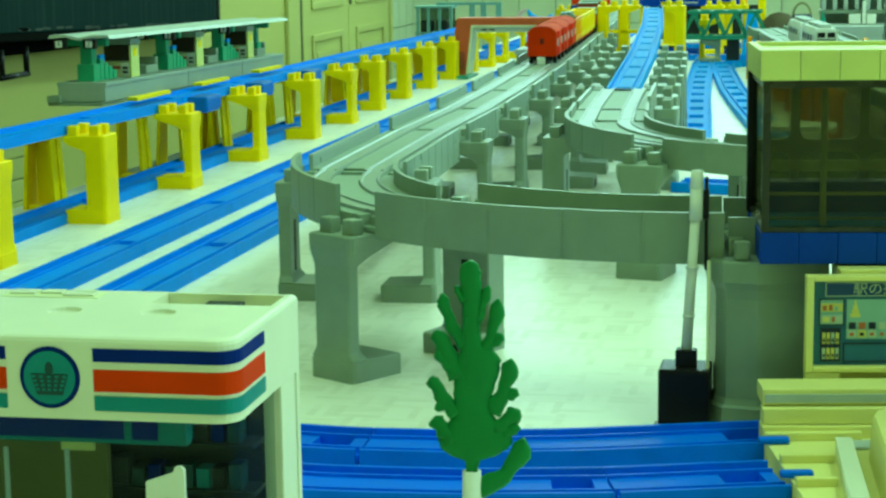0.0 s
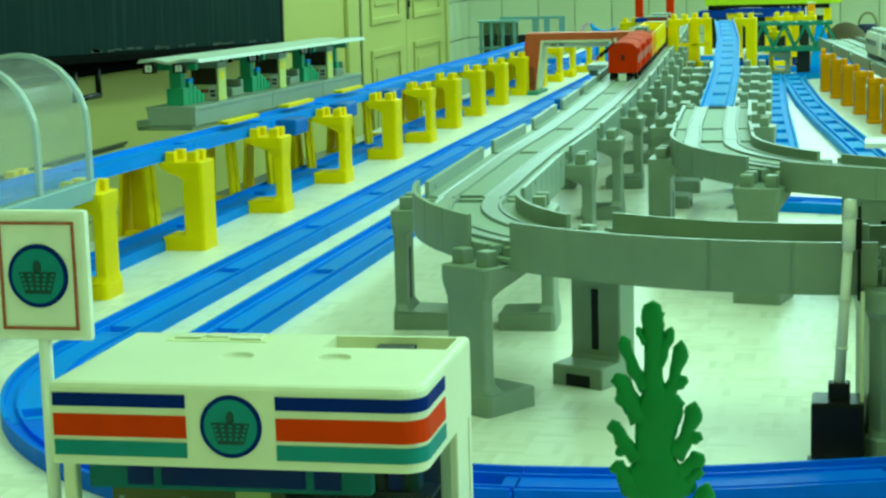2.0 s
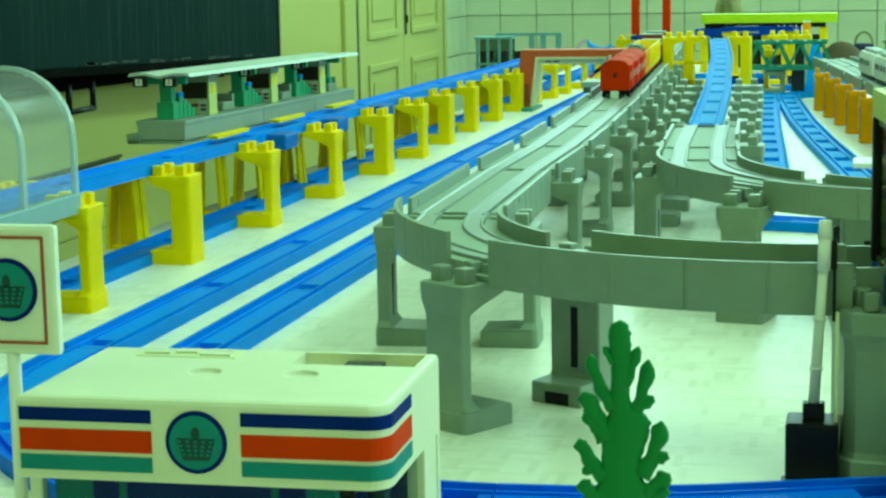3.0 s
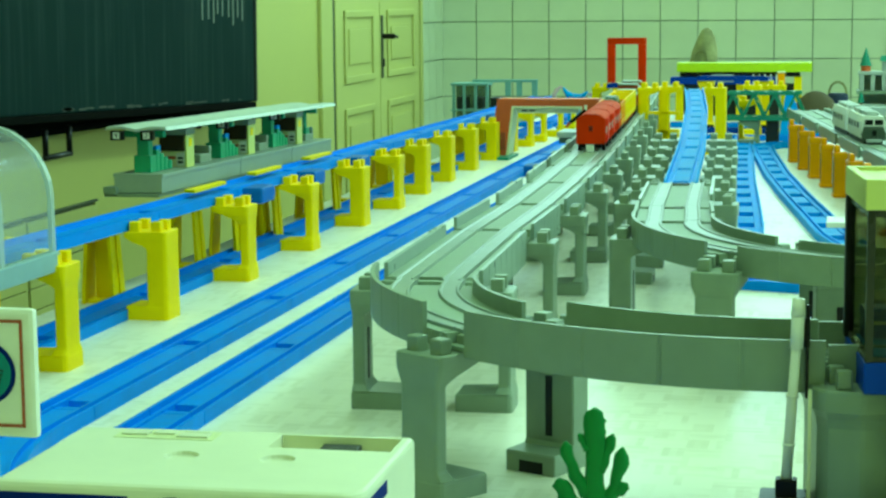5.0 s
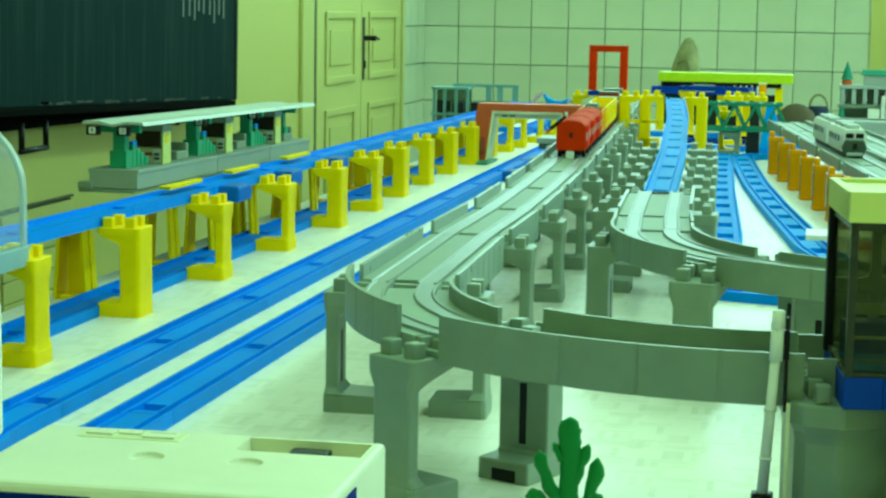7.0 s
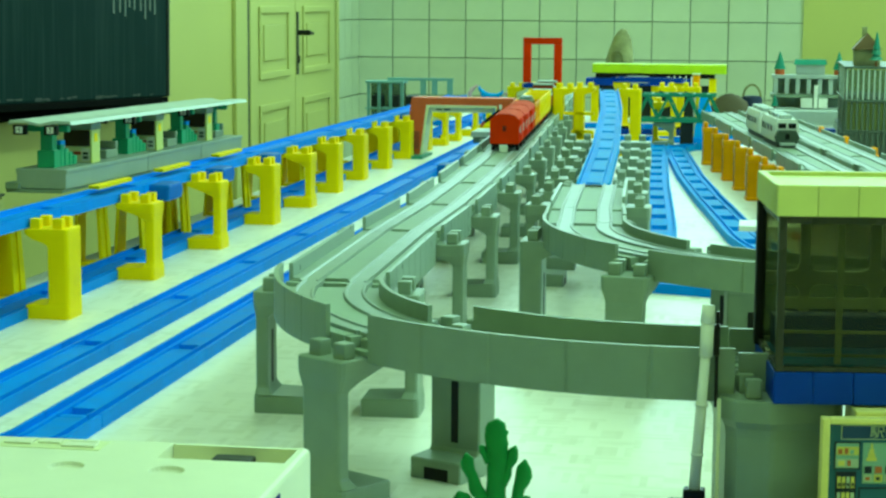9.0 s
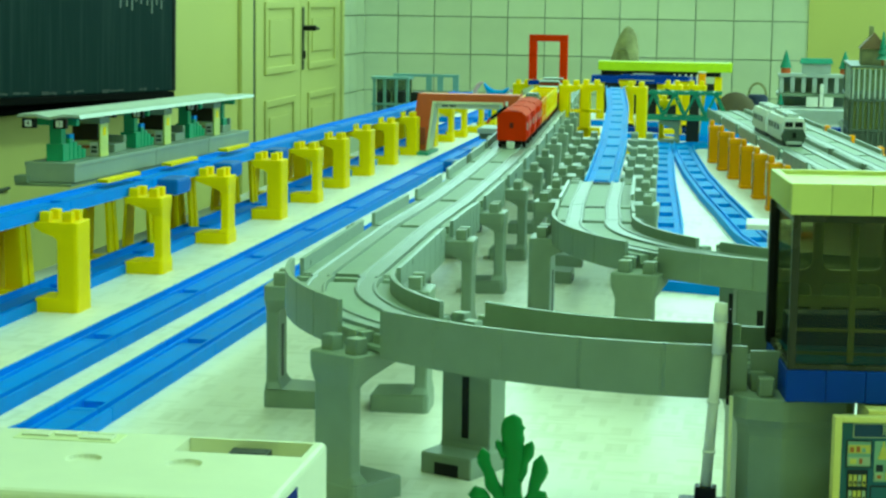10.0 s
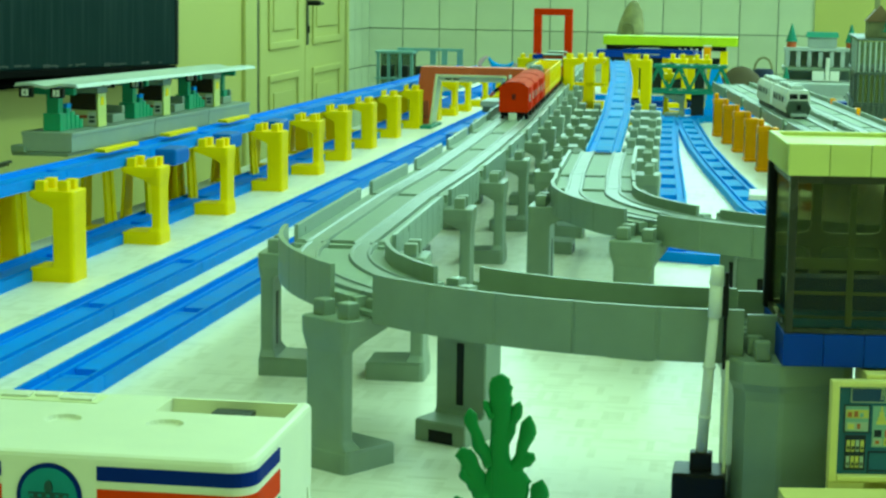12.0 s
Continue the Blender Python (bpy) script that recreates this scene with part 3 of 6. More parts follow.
for k in range(3):
    for r in range(-4, 3):
        t = part("tile", tm2, TILE, strip)
        t.location = (-0.6385, 3.9995 + 0.1 * k, 0.192 + TH * (r + 0.5))

# brown of the iron fittings, also used as painted shade in gaps
IRON_SHADE = plastic("iron_and_gap_shade_brown", (0.075, 0.085, 0.05), 0.5)
door = base("door_1", pose(-0.643, 2.93, -TABLE_H), "cream painted double door with raised panels, closed", "door", kind="structure")
part("casing", boxes((0, 0.010, -0.10, 0.0, 0, 2.12), (0, 0.016, 0.935, 0.965, 0, 2.12), (0, 0.010, 0.0, 0.935, 2.05, 2.12), bev=0.003), WOODPAINT, door)
# solid dark strip that paints the shadow line beside the leaves
part("gap", boxes((0.001, 0.0085, 0.001, 0.934, 0, 2.049)), IRON_SHADE, door, "dark strip for the shadow line round the leaves")
for k, (a, b) in enumerate(((0.019, 0.457), (0.461, 0.926))):
    leaf = part("leaf", boxes((0.004, 0.022, a, b, 0.005, 2.045), bev=0.003), WOODPAINT, door)
    leaf.location.x = -0.0105
    for z0, z1 in ((0.12, 0.893), (0.955, 1.135), (1.185, 1.93)):
        bm = bmesh.new()
        for e in ((a + 0.07, b - 0.07, z0, z0 + 0.018), (a + 0.07, b - 0.07, z1 - 0.018, z1)):
            box(bm, 0.022, 0.028, *e, bev=0.0028)
        for y0 in (a + 0.07, b - 0.088):
            box(bm, 0.022, 0.0276, y0, y0 + 0.018, z0, z1, bev=0.004)
        part("moulding", bm, WOODPAINT, leaf)
        part("panel", boxes((0.0222, 0.0255, a + 0.115, b - 0.115, z0 + 0.045, z1 - 0.045), bev=0.003), WOODPAINT, leaf)
hd = part("handle_plate", boxes((0.022, 0.026, 0.467, 0.485, 0.955, 1.12), bev=0.0015), IRON_SHADE, door, "brown iron handle plate")
hd.location.x = -0.0105
bm = cyl(bmesh.new(), (0.026, 0.476, 1.065), (0.058, 0.476, 1.065), 0.007)
cyl(bm, (0.055, 0.472, 1.065), (0.055, 0.517, 1.063), 0.0055, 0.004)
part("keyhole", boxes((0.026, 0.030, 0.472, 0.481, 0.985, 1.005), bev=0.001), BLACK, hd, "dark keyhole cover")
part("lever", bm, BLACK, hd, "black lever")

CHALKSTREAK = plastic("pale_chalk_streak", (0.16, 0.19, 0.17), 0.9)
SHADEBLACK = plastic("matt_shade_black", (0.004, 0.005, 0.004), 0.9, spec=0.02)
CHALKDUST = plastic("grey_chalk_dust", (0.06, 0.075, 0.07), 0.9)
board = base("chalkboard", pose(-0.585, 2.07, 0.053, -2.0, 0, 0), "large dark green chalkboard hung low on the wall", "chalkboard")
part("writing_surface", boxes((0.0, 0.028, -2.6, 0.0, 0.012, 1.1), bev=0.003), BOARD, board)
# edge blackened to paint the shade under the board
part("bottom_edge", boxes((-0.004, 0.031, -2.6, 0.003, 0.0, 0.0115), bev=0.002), SHADEBLACK, board, "bottom edge, black for the shade under the board")
part("side_edge", boxes((-0.004, 0.031, 0.0005, 0.012, 0.012, 1.1), bev=0.002), DARK, board)
bm = bmesh.new()
for k in range(26):
    y, l = -random.uniform(0.1, 1.0), random.uniform(0.01, 0.045)
    box(bm, 0.0281, 0.0286, y, y + l * 0.7, 0.013 + 0.004 * random.random(), 0.0175 + 0.003 * random.random())
part("chalk_smudge", bm, CHALKDUST, board, "smudged grey chalk dust")["kind"] = "stuff"
bm = bmesh.new()
for k in range(9):
    y = -0.30 + 0.028 * k + random.uniform(-0.004, 0.004)
    box(bm, 0.0281, 0.0286, y, y + 0.007, 0.165 + random.uniform(-0.008, 0.02), 0.23)
part("chalk_drip", bm, CHALKSTREAK, board, "pale chalk drips")["kind"] = "stuff"
# added black panel: the board's shadow on the wall, made as a shape
rear = base("chalkboard", pose(-0.6185, 2.14, 0.047, -0.85, 0, 0), "black panel standing in for the shadow below the chalkboard", "chalkboard")
part("panel", boxes((-0.022, 0.02, -2.7, 0.0, 0.010, 1.1), bev=0.002), SHADEBLACK, rear)
part("bottom_edge", boxes((-0.021, 0.022, -2.7, 0.001, 0.0, 0.0098), bev=0.002), SHADEBLACK, rear)
for y in (0.60, 1.115):
    h = base("pull_handle", pose(-0.6, y, 0.025), "black iron pull handle below the chalkboard", "handle", "pull handles")
    bm = cyl(bmesh.new(), (0.03, 0, 0.05), (0.03, 0, 0.009), 0.0045)
    cyl(bm, (0.03, -0.0045, 0.009), (0.03, 0.09, 0.009), 0.0045)
    cyl(bm, (0.03, 0.086, 0.009), (0.03, 0.086, 0.05), 0.0045)
    part("grip", bm, BLACK, h, smooth=True)

cab = base("drawer_cabinet", pose(-0.643, 0.35, -TABLE_H), "cream painted cabinet with shallow drawers set in the wall", "cabinet")
CT = TABLE_H - 0.068
# backing coloured dark, so shade between the drawers is painted in
part("body", boxes((-0.004, 0.0008, 0, 1.115, 0.2, CT)), IRON_SHADE, cab, "dark backing for the shade in the drawer gaps")
part("top_rail", boxes((0, 0.006, 0, 1.115, CT, CT + 0.0045), bev=0.001), IRON_SHADE, cab, "dark top edge")
for c in range(4):
    for r in range(12):
        y0, z1 = 0.005 + c * 0.278, CT - 0.004 - r * 0.0345
        part("drawer", boxes((0.001, 0.007, y0, y0 + 0.262, z1 - 0.0325, z1), bev=0.001), WOODPAINT, cab)
    part("stile", boxes((0.001, 0.005, 0.270 + c * 0.278, 0.278 + c * 0.278, 0.2, CT - 0.001), bev=0.001), WOODPAINT, cab)


# ---- platform beside the elevated line ----
def text_mesh(s, size, mat):
    cu = bpy.data.curves.new("letters", "FONT")
    cu.body, cu.size, cu.extrude, cu.align_x, cu.align_y = s, size, size * 0.02, "CENTER", "CENTER"
    ob = bpy.data.objects.new("letters", cu)
    scene.collection.objects.link(ob)
    me = bpy.data.meshes.new_from_object(ob.evaluated_get(bpy.context.evaluated_depsgraph_get()))
    bpy.data.objects.remove(ob)
    me.materials.clear()
    me.materials.append(mat)
    return me


PLATROOF = plastic("pale_grey_roof_plastic", (0.50, 0.56, 0.52), 0.45, spec=0.2)
GREENSEAT = plastic("platform_green_plastic", (0.012, 0.33, 0.17), 0.4)
SLABGREY = plastic("platform_grey_plastic", (0.31, 0.37, 0.31), 0.45)
FLUTE = plastic("fluted_grey_green_plastic", (0.085, 0.12, 0.10), 0.35)
SHUTTER = plastic("brown_shutter_plastic", (0.03, 0.016, 0.008), 0.45)
REDBROWN = plastic("red_brown_print", (0.4, 0.08, 0.04), 0.45)
PLAT_Y0, PLAT_Y1 = 0.235, 0.83
plat = base("station_platform", pose(-0.082, PLAT_Y0, -0.0025, -1.0, 0, 0), "grey toy station platform with white roof and green posts", "toy platform")
L = PLAT_Y1 - PLAT_Y0
for a, b in ((0, 0.235), (0.236, 0.425), (0.426, L)):
    bm = boxes((-0.024, 0.024, a, b, 0.082, 0.0985), bev=0.0008)
    box(bm, -0.025, 0.025, a, b, 0.0965, 0.1005, bev=0.0008)
    part("slab", bm, SLABGREY, plat)
part("footing", boxes((-0.033, 0.022, -0.004, L - 0.01, 0.0785, 0.0815), (-0.033, -0.02, -0.006, 0.012, 0.0815, 0.088), bev=0.0008), GREY, plat)
for a, b in ((0, 0.425), (0.427, L)):
    ys = (a - 0.002, b)
    prof = [(-0.031, 0.1415), (-0.029, 0.145), (-0.014, 0.1455), (0, 0.1425), (0.014, 0.1455), (0.029, 0.145), (0.031, 0.1415), (0.028, 0.1425), (0.014, 0.143), (0, 0.14), (-0.014, 0.143), (-0.028, 0.1425)]
    part("roof", upright(bmesh.new(), prof, *ys), PLATROOF, plat)
for y in (0.02, 0.225, 0.41, L - 0.05):
    post = part("post", boxes((-0.006, 0.006, y - 0.006, y + 0.006, 0.1005, 0.14), (-0.0085, 0.0085, y - 0.008, y + 0.008, 0.1005, 0.117), (-0.02, 0.02, y - 0.004, y + 0.004, 0.134, 0.1405), bev=0.0008), GREENSEAT, plat, "bright green platform post")
    if y < L - 0.1:
        bm = bmesh.new()
        for k in range(4):
            box(bm, -0.005, 0.0085, y + 0.009 + k * 0.011, y + 0.018 + k * 0.011, 0.1005, 0.1215 - 0.004 * k, bev=0.0012)
        part("bench", bm, GREENSEAT, post, "bright green row of seats")
        part("machine", boxes((0.004, 0.0078, y + 0.010, y + 0.022, 0.118, 0.1255), bev=0.001), LIGHTBLUE, post, "pale blue ticket machine")
for y in (0.088, 0.285, 0.470):
    k = part("kiosk", boxes((-0.010, 0.0155, y, y + 0.020, 0.1005, 0.1165), bev=0.0008), CREAM, plat, "cream kiosk with dark shutter")
    part("shutter", boxes((-0.0106, 0.0154, y - 0.003, y + 0.018, 0.1167, 0.1325), bev=0.0008), SHUTTER, k, "dark brown shutter")
    part("counter", boxes((-0.0098, 0.006, y - 0.002, y - 0.0002, 0.1085, 0.1115), bev=0.0004), REDBROWN, k, "red-brown goods on the counter")
    part("counter_print", boxes((-0.0070, 0.0010, y - 0.0012, y - 0.0002, 0.1025, 0.1065)), DARK, k, "dark printed goods")
    part("canopy", boxes((-0.016, 0.018, y - 0.004, y + 0.024, 0.1327, 0.1385), bev=0.0006), GREY, k, "grey canopy beam")
    part("kiosk_side", boxes((0.0157, 0.0180, y - 0.002, y + 0.020, 0.1005, 0.1322), bev=0.0006), LIMECREAM, k, "pale yellow side panel")
    part("notice", boxes((0.0068, 0.0150, y - 0.0012, y - 0.0002, 0.1020, 0.1150)), WHITE, k, "white notice")
    for z in (0.1045, 0.1085):
        part("notice_mark", boxes((0.0082, 0.0136, y - 0.0017, y - 0.0012, z, z + 0.0024)), DARK, k, "dark unreadable mark")
    part("lamp", boxes((0.0180, 0.0185, y + 0.004, y + 0.012, 0.121, 0.129)), YELLOW, k, "yellow panel")
    bm = boxes((-0.010, 0.010, y + 0.060, y + 0.095, 0.1005, 0.109), (-0.010, 0.010, y + 0.088, y + 0.095, 0.109, 0.1165), bev=0.0012)
    part("seat_block", bm, GREY, plat, "grey seat block")
for i, (x, n) in enumerate(((-0.0165, "4"), (0.0135, "3"))):
    for y in (-0.006, 0.21, 0.395):
        s = part("number_sign", boxes((x - 0.0062, x + 0.0062, y - 0.0045, y + 0.002, 0.1325, 0.1415), bev=0.0005), BLACK, plat, "dark hanging platform sign")
        part("sign_face", boxes((x - 0.0032, x + 0.0032, y - 0.0051, y - 0.0044, 0.1340, 0.1400)), WHITE, s, "white sign face")
        d = part("digit", text_mesh(n, 0.006, BLACK), BLACK, s)
        d.location, d.rotation_euler = (x, y - 0.0053, 0.137), (math.pi / 2, 0, 0)

BOXBLUE = plastic("points_blue_plastic", (0.0, 0.13, 0.55), 0.45, spec=0.12)
# hollow yellow trestles under the points
for y in (0.382, 0.518, 0.761):
    trestle(-0.045, y, "points trestles")

# points levers on the elevated line
for y in (0.215, 0.40, 0.60):
    t = base("points_lever", pose(0.0, y, deck_height(y + 0.1)), "yellow lever and blue box of the elevated toy points", "toy points", "points levers")
    bm = loft(bmesh.new(), [[(-0.030, 0.005, z), (-0.018, 0.0, z), (-0.017, 0.088, z), (-0.024, 0.092, z)] for z in (0.0125, 0.0155)])
    part("lever", bm, YELLOW, t, "flat yellow lever")
    bm = boxes((-0.004, 0.018, 0.093, 0.135, -0.0075, 0.0085), bev=0.003)
    box(bm, -0.002, 0.015, 0.122, 0.147, -0.006, 0.005, bev=0.003)
    part("box", bm, BOXBLUE, t, "darker blue box")

# ---- clear dome over the elevated line ----
dome = base("station_dome", pose(-0.022, -0.204, PH), "clear plastic dome over the elevated rail on yellow piers", "toy dome")


def dome_ring(r, zc, n=14):
    return [(r, 0.004)] + [(r * math.cos(math.pi * i / n), zc + r * math.sin(math.pi * i / n)) for i in range(n + 1)] + [(-r, 0.004)]


def dome_shell(r, t, y0, y1):
    o, i = dome_ring(r, 0.046), dome_ring(r - t, 0.046)
    return upright(bmesh.new(), o + i[::-1], y0, y1)


part("shell", dome_shell(0.050, 0.001, -0.5, 0.0), CLEAR, dome, smooth=True)
for y in (-0.004, -0.086, -0.168, -0.25):
    part("rib", dome_shell(0.0515, 0.003, y - 0.003, y + 0.003), CLEARRIM, dome, "frosted rib")
part("sill", boxes((0.044, 0.053, -0.5, 0.002, -0.006, 0.008), (-0.053, -0.044, -0.5, 0.002, -0.006, 0.008), bev=0.001), plastic("pale_blue_grey_plastic", (0.28, 0.42, 0.46), 0.35), dome, "pale blue-grey sill")
part("inner_frame", boxes((0.012, 0.014, -0.17, -0.168, 0.004, 0.075), (-0.014, -0.012, -0.17, -0.168, 0.004, 0.075), (-0.014, 0.014, -0.17, -0.168, 0.073, 0.075), bev=0.0004), CLEARRIM, dome)


# ---- shop, its sign, tree and signal in the foreground ----
def disc(cx, cz, r, y0, y1, n=32):
    return cyl(bmesh.new(), (cx, y0, cz), (cx, y1, cz), r, n=n)


def emblem(parent, cx, cz, r, y):
    """A round basket mark: ring, disc and basket, each its own part."""
    ring = part("emblem_ring", disc(cx, cz, r, y, y - 0.0004), NAVY, parent, "navy ring")
    part("emblem_disc", disc(cx, cz, r * 0.86, y - 0.0004, y - 0.0007), TEALINK, ring, "teal disc")
    bm = upright(bmesh.new(), [(cx - r * 0.62, cz + r * 0.12), (cx - r * 0.42, cz - r * 0.55), (cx + r * 0.42, cz - r * 0.55), (cx + r * 0.62, cz + r * 0.12)], y - 0.0007, y - 0.0010)
    upright(bm, [(cx + r * 0.13 * math.cos(a * 0.524), cz + r * 0.28 + r * 0.22 * math.sin(a * 0.524)) for a in range(12)], y - 0.0007, y - 0.0010)
    part("emblem_basket", bm, DARKTEAL, ring, "dark basket mark")
    bm = bmesh.new()
    for k in range(4):
        z = cz - r * (0.42 - 0.14 * k)
        for c in range(-2, 3):
            x = cx + c * r * 0.19 * (1 + 0.12 * k)
            box(bm, x - r * 0.055, x + r * 0.055, y - 0.00115, y - 0.0010, z, z + r * 0.075)
    part("emblem_weave", bm, TEALINK, ring, "teal basket weave")


NAVY = plastic("navy_print", (0.001, 0.018, 0.19), 0.5, spec=0.04)
ORANGEPRINT = plastic("orange_red_print", (0.72, 0.04, 0.001), 0.5, spec=0.05)
TEALINK = plastic("teal_print", (0.006, 0.22, 0.24), 0.45, spec=0.12)
DARKTEAL = plastic("dark_teal_print", (0.003, 0.05, 0.05), 0.4)

SHOPOLIVE = plastic("olive_inner_print", (0.16, 0.15, 0.045), 0.6)
shop = base("toy_shop", pose(0.2915, -0.8505, 0, 0, 0, 1.0), "ivory toy convenience shop with navy, orange and teal stripes", "toy shop")
W, D = 0.1275, 0.080


def shop_outline(g, r=0.008):
    pts = [(g, D - g), (g, g)]
    for k in range(7):
        a = radians(-90 + 15 * k)
        pts.append((W - g - r + r * math.cos(a), g + r + r * math.sin(a)))
    return pts + [(W - g, D - g)]


WELL = (0.0785, 0.1235, 0.058)
bm = bmesh.new()
rings = [[bm.verts.new((x, y, z)) for x, y in shop_outline(g)[:-1] + [(W - g, D), (WELL[1], D), (WELL[1], WELL[2]), (WELL[0], WELL[2]), (WELL[0], D)]] for z, g in ((0.072, 0), (0.0985, 0), (0.0997, 0.0005), (0.1003, 0.0018))]
n = len(rings[0])
for lower, upper in zip(rings, rings[1:]):
    for i in range(n):
        bm.faces.new((lower[i], lower[(i + 1) % n], upper[(i + 1) % n], upper[i]))
bm.faces.new(rings[0][::-1])
rim = [bm.edges.get((rings[-1][i], rings[-1][(i + 1) % n])) for i in range(n)]
# two round dimples sunk into the roof
for x in (0.052, 0.087):
    cups = [[bm.verts.new((x + r * math.cos(math.pi * i / 10), 0.042 + r * math.sin(math.pi * i / 10), z)) for i in range(20)] for r, z in ((0.0062, 0.1003), (0.0058, 0.0990), (0.0050, 0.0986))]
    for lower, upper in zip(cups, cups[1:]):
        for i in range(20):
            bm.faces.new((lower[i], lower[(i + 1) % 20], upper[(i + 1) % 20], upper[i]))
    bm.faces.new(cups[-1])
    rim += [bm.edges.get((cups[0][i], cups[0][(i + 1) % 20])) for i in range(20)]
bmesh.ops.triangle_fill(bm, use_beauty=True, edges=rim)
part("fascia", bm, IVORY, shop)
part("roof_lip", boxes((WELL[0] + 0.0001, WELL[1] - 0.0001, D - 0.002, D, 0.072, 0.1002)), IVORY, shop)
# yellow light inside the well, put into its colour
part("roof_well", boxes((WELL[0] + 0.0001, WELL[1] - 0.0001, WELL[2] + 0.0001, D - 0.0021, 0.072, 0.094)), plastic("yellow_lit_plastic", (0.66, 0.64, 0.3), 0.45), shop, "sunken roof well tinted as if lit yellow")
part("roof_vent", boxes((0.0955, 0.1095, 0.066, 0.074, 0.0941, 0.0986), bev=0.0006), DARK, shop, "dark roof vent")
tray = part("roof_tray", boxes((0.018, 0.056, D - 0.016, D - 0.0035, 0.1002, 0.1006), bev=0.0002), CREAM, shop, "cream moulded roof tray")
for x0, x1, y0, y1 in ((0.020, 0.030, 0.0125, 0.0055), (0.0315, 0.040, 0.0105, 0.0050), (0.0415, 0.0535, 0.0140, 0.0085), (0.0425, 0.0525, 0.0072, 0.0048)):
    part("moulding", boxes((x0, x1, D - y0, D - y1, 0.1006, 0.1014), bev=0.0003), IVORY, tray)
for z0, z1, mt in ((0.0920, 0.0965, NAVY), (0.0818, 0.0893, ORANGEPRINT), (0.0752, 0.0803, TEALINK)):
    part("stripe", boxes((0.001, 0.0475, -0.0004, 0.001, z0, z1)), mt, shop)
    path = [(0.0785, 0.0)] + [p for p in shop_outline(0)[2:-1]] + [(W, 0.034)]
    o = [(x + (0.0004 if x > W - 0.006 else 0), y - (0.0004 if y < 0.006 else 0)) for x, y in path]
    i = [(x - 0.0008, y + 0.0008) for x, y in path]
    bm = bmesh.new()
    for (a, b, c, d) in zip(o, o[1:], i[1:], i):
        prism(bm, [a, b, c, d], z0, z1)
    part("stripe", bm, mt, shop)
emblem(shop, 0.063, 0.0862, 0.0106, 0.0)
part("rear_wall", boxes((0.002, W, D - 0.004, D, 0.0, 0.0719), bev=0.0005), IVORY, shop)
for d in ((W - 0.0125, W - 0.0004, D - 0.024, D - 0.0045), (0.0015, 0.006, 0.004, 0.009), (0.0015, 0.006, 0.05, 0.06)):
    part("corner_post", boxes((*d, 0.0, 0.0719), bev=0.0008), IVORY, shop)
part("shop_floor", boxes((0, W, 0, D - 0.0045, 0, 0.004), bev=0.0005), IVORY, shop)
part("window", boxes((0.007, W - 0.004, 0.003, 0.0042, 0.0045, 0.0718)), SHOPGLASS, shop, "clear shop window")
part("window", boxes((W - 0.0042, W - 0.003, 0.006, D - 0.025, 0.0045, 0.0718)), SHOPGLASS, shop, "clear side window")
bm = boxes((0.010, 0.108, 0.006, 0.012, 0.0622, 0.0717), bev=0.0005)
part("inner_sign", bm, TEALINK, shop, "teal sign beam inside")
for a, b in ((0.024, 0.033), (0.036, 0.086), (0.089, 0.098)):
    part("sign_panel", boxes((a, b, 0.0052, 0.0059, 0.0640, 0.0705)), NAVY, shop, "navy sign panel")
part("inner_wall", boxes((0.008, 0.070, 0.030, 0.034, 0.0045, 0.0599)), SHOPOLIVE, shop, "olive inner wall")
for x in (0.0215, 0.0435, 0.0655):
    part("door_bar", boxes((x - 0.0007, x + 0.0007, 0.0046, 0.0058, 0.0045, 0.0599)), PALEGREY, shop, "pale door bar")
for x in (0.032, 0.054):
    part("door_mark", disc(x, 0.030, 0.0082, 0.0058, 0.0054, 24), DARKTEAL, shop, "dark round door mark")
part("price_rail", boxes((0.054, 0.066, 0.028, 0.0299, 0.053, 0.0565)), CREAMY, shop, "yellow price strip")
shelf = part("shelf", boxes((0.012, 0.122, 0.05, 0.0505, 0.005, 0.0715), (0.012, 0.122, 0.036, 0.0498, 0.02, 0.0215), (0.012, 0.122, 0.036, 0.0498, 0.036, 0.0375), (0.012, 0.122, 0.036, 0.0498, 0.053, 0.0545)), DARK, shop, "dark goods shelf")
# mostly dark goods colours, to paint in the dimness under the roof
goods = [DARKTEAL, NAVY, DARKTEAL, DARK, DARK, PALEGREY, DARK, TEALINK]
for r, z in enumerate((0.0216, 0.0376, 0.0546)):
    for k in range(17):
        x = 0.016 + 0.006 * k
        hgt = random.uniform(0.006, 0.011)
        part("goods", boxes((x, x + 0.0048, 0.038, 0.046, z, z + hgt), bev=0.0004), random.choice(goods), shelf)
small = base("shop_board", pose(0.3955, -0.8545, 0, 0, 0, 0), "small white board with a round teal mark", "sign")
part("panel", upright(bmesh.new(), [(-0.0068, 0.012), (0.0068, 0.012), (0.0068, 0.0575), (0.0056, 0.0588), (0.0036, 0.0585), (0.0028, 0.0565), (-0.0068, 0.0530)], 0, 0.0015), WHITE, small)
part("mark", disc(0.0005, 0.0440, 0.0036, 0.0, -0.0004), TEALINK, small)
part("foot", boxes((-0.0065, 0.0065, -0.001, 0.0035, 0, 0.0122)), WHITE, small)

SX, SY = 0.2768, -0.82
sign = base("shop_sign", pose(SX, SY, 0), "white sign board with round teal mark on a white pole", "sign")
part("board", boxes((-0.0185, 0.0185, -0.002, 0.002, 0.1075, 0.1535), bev=0.0018), WHITE, sign)
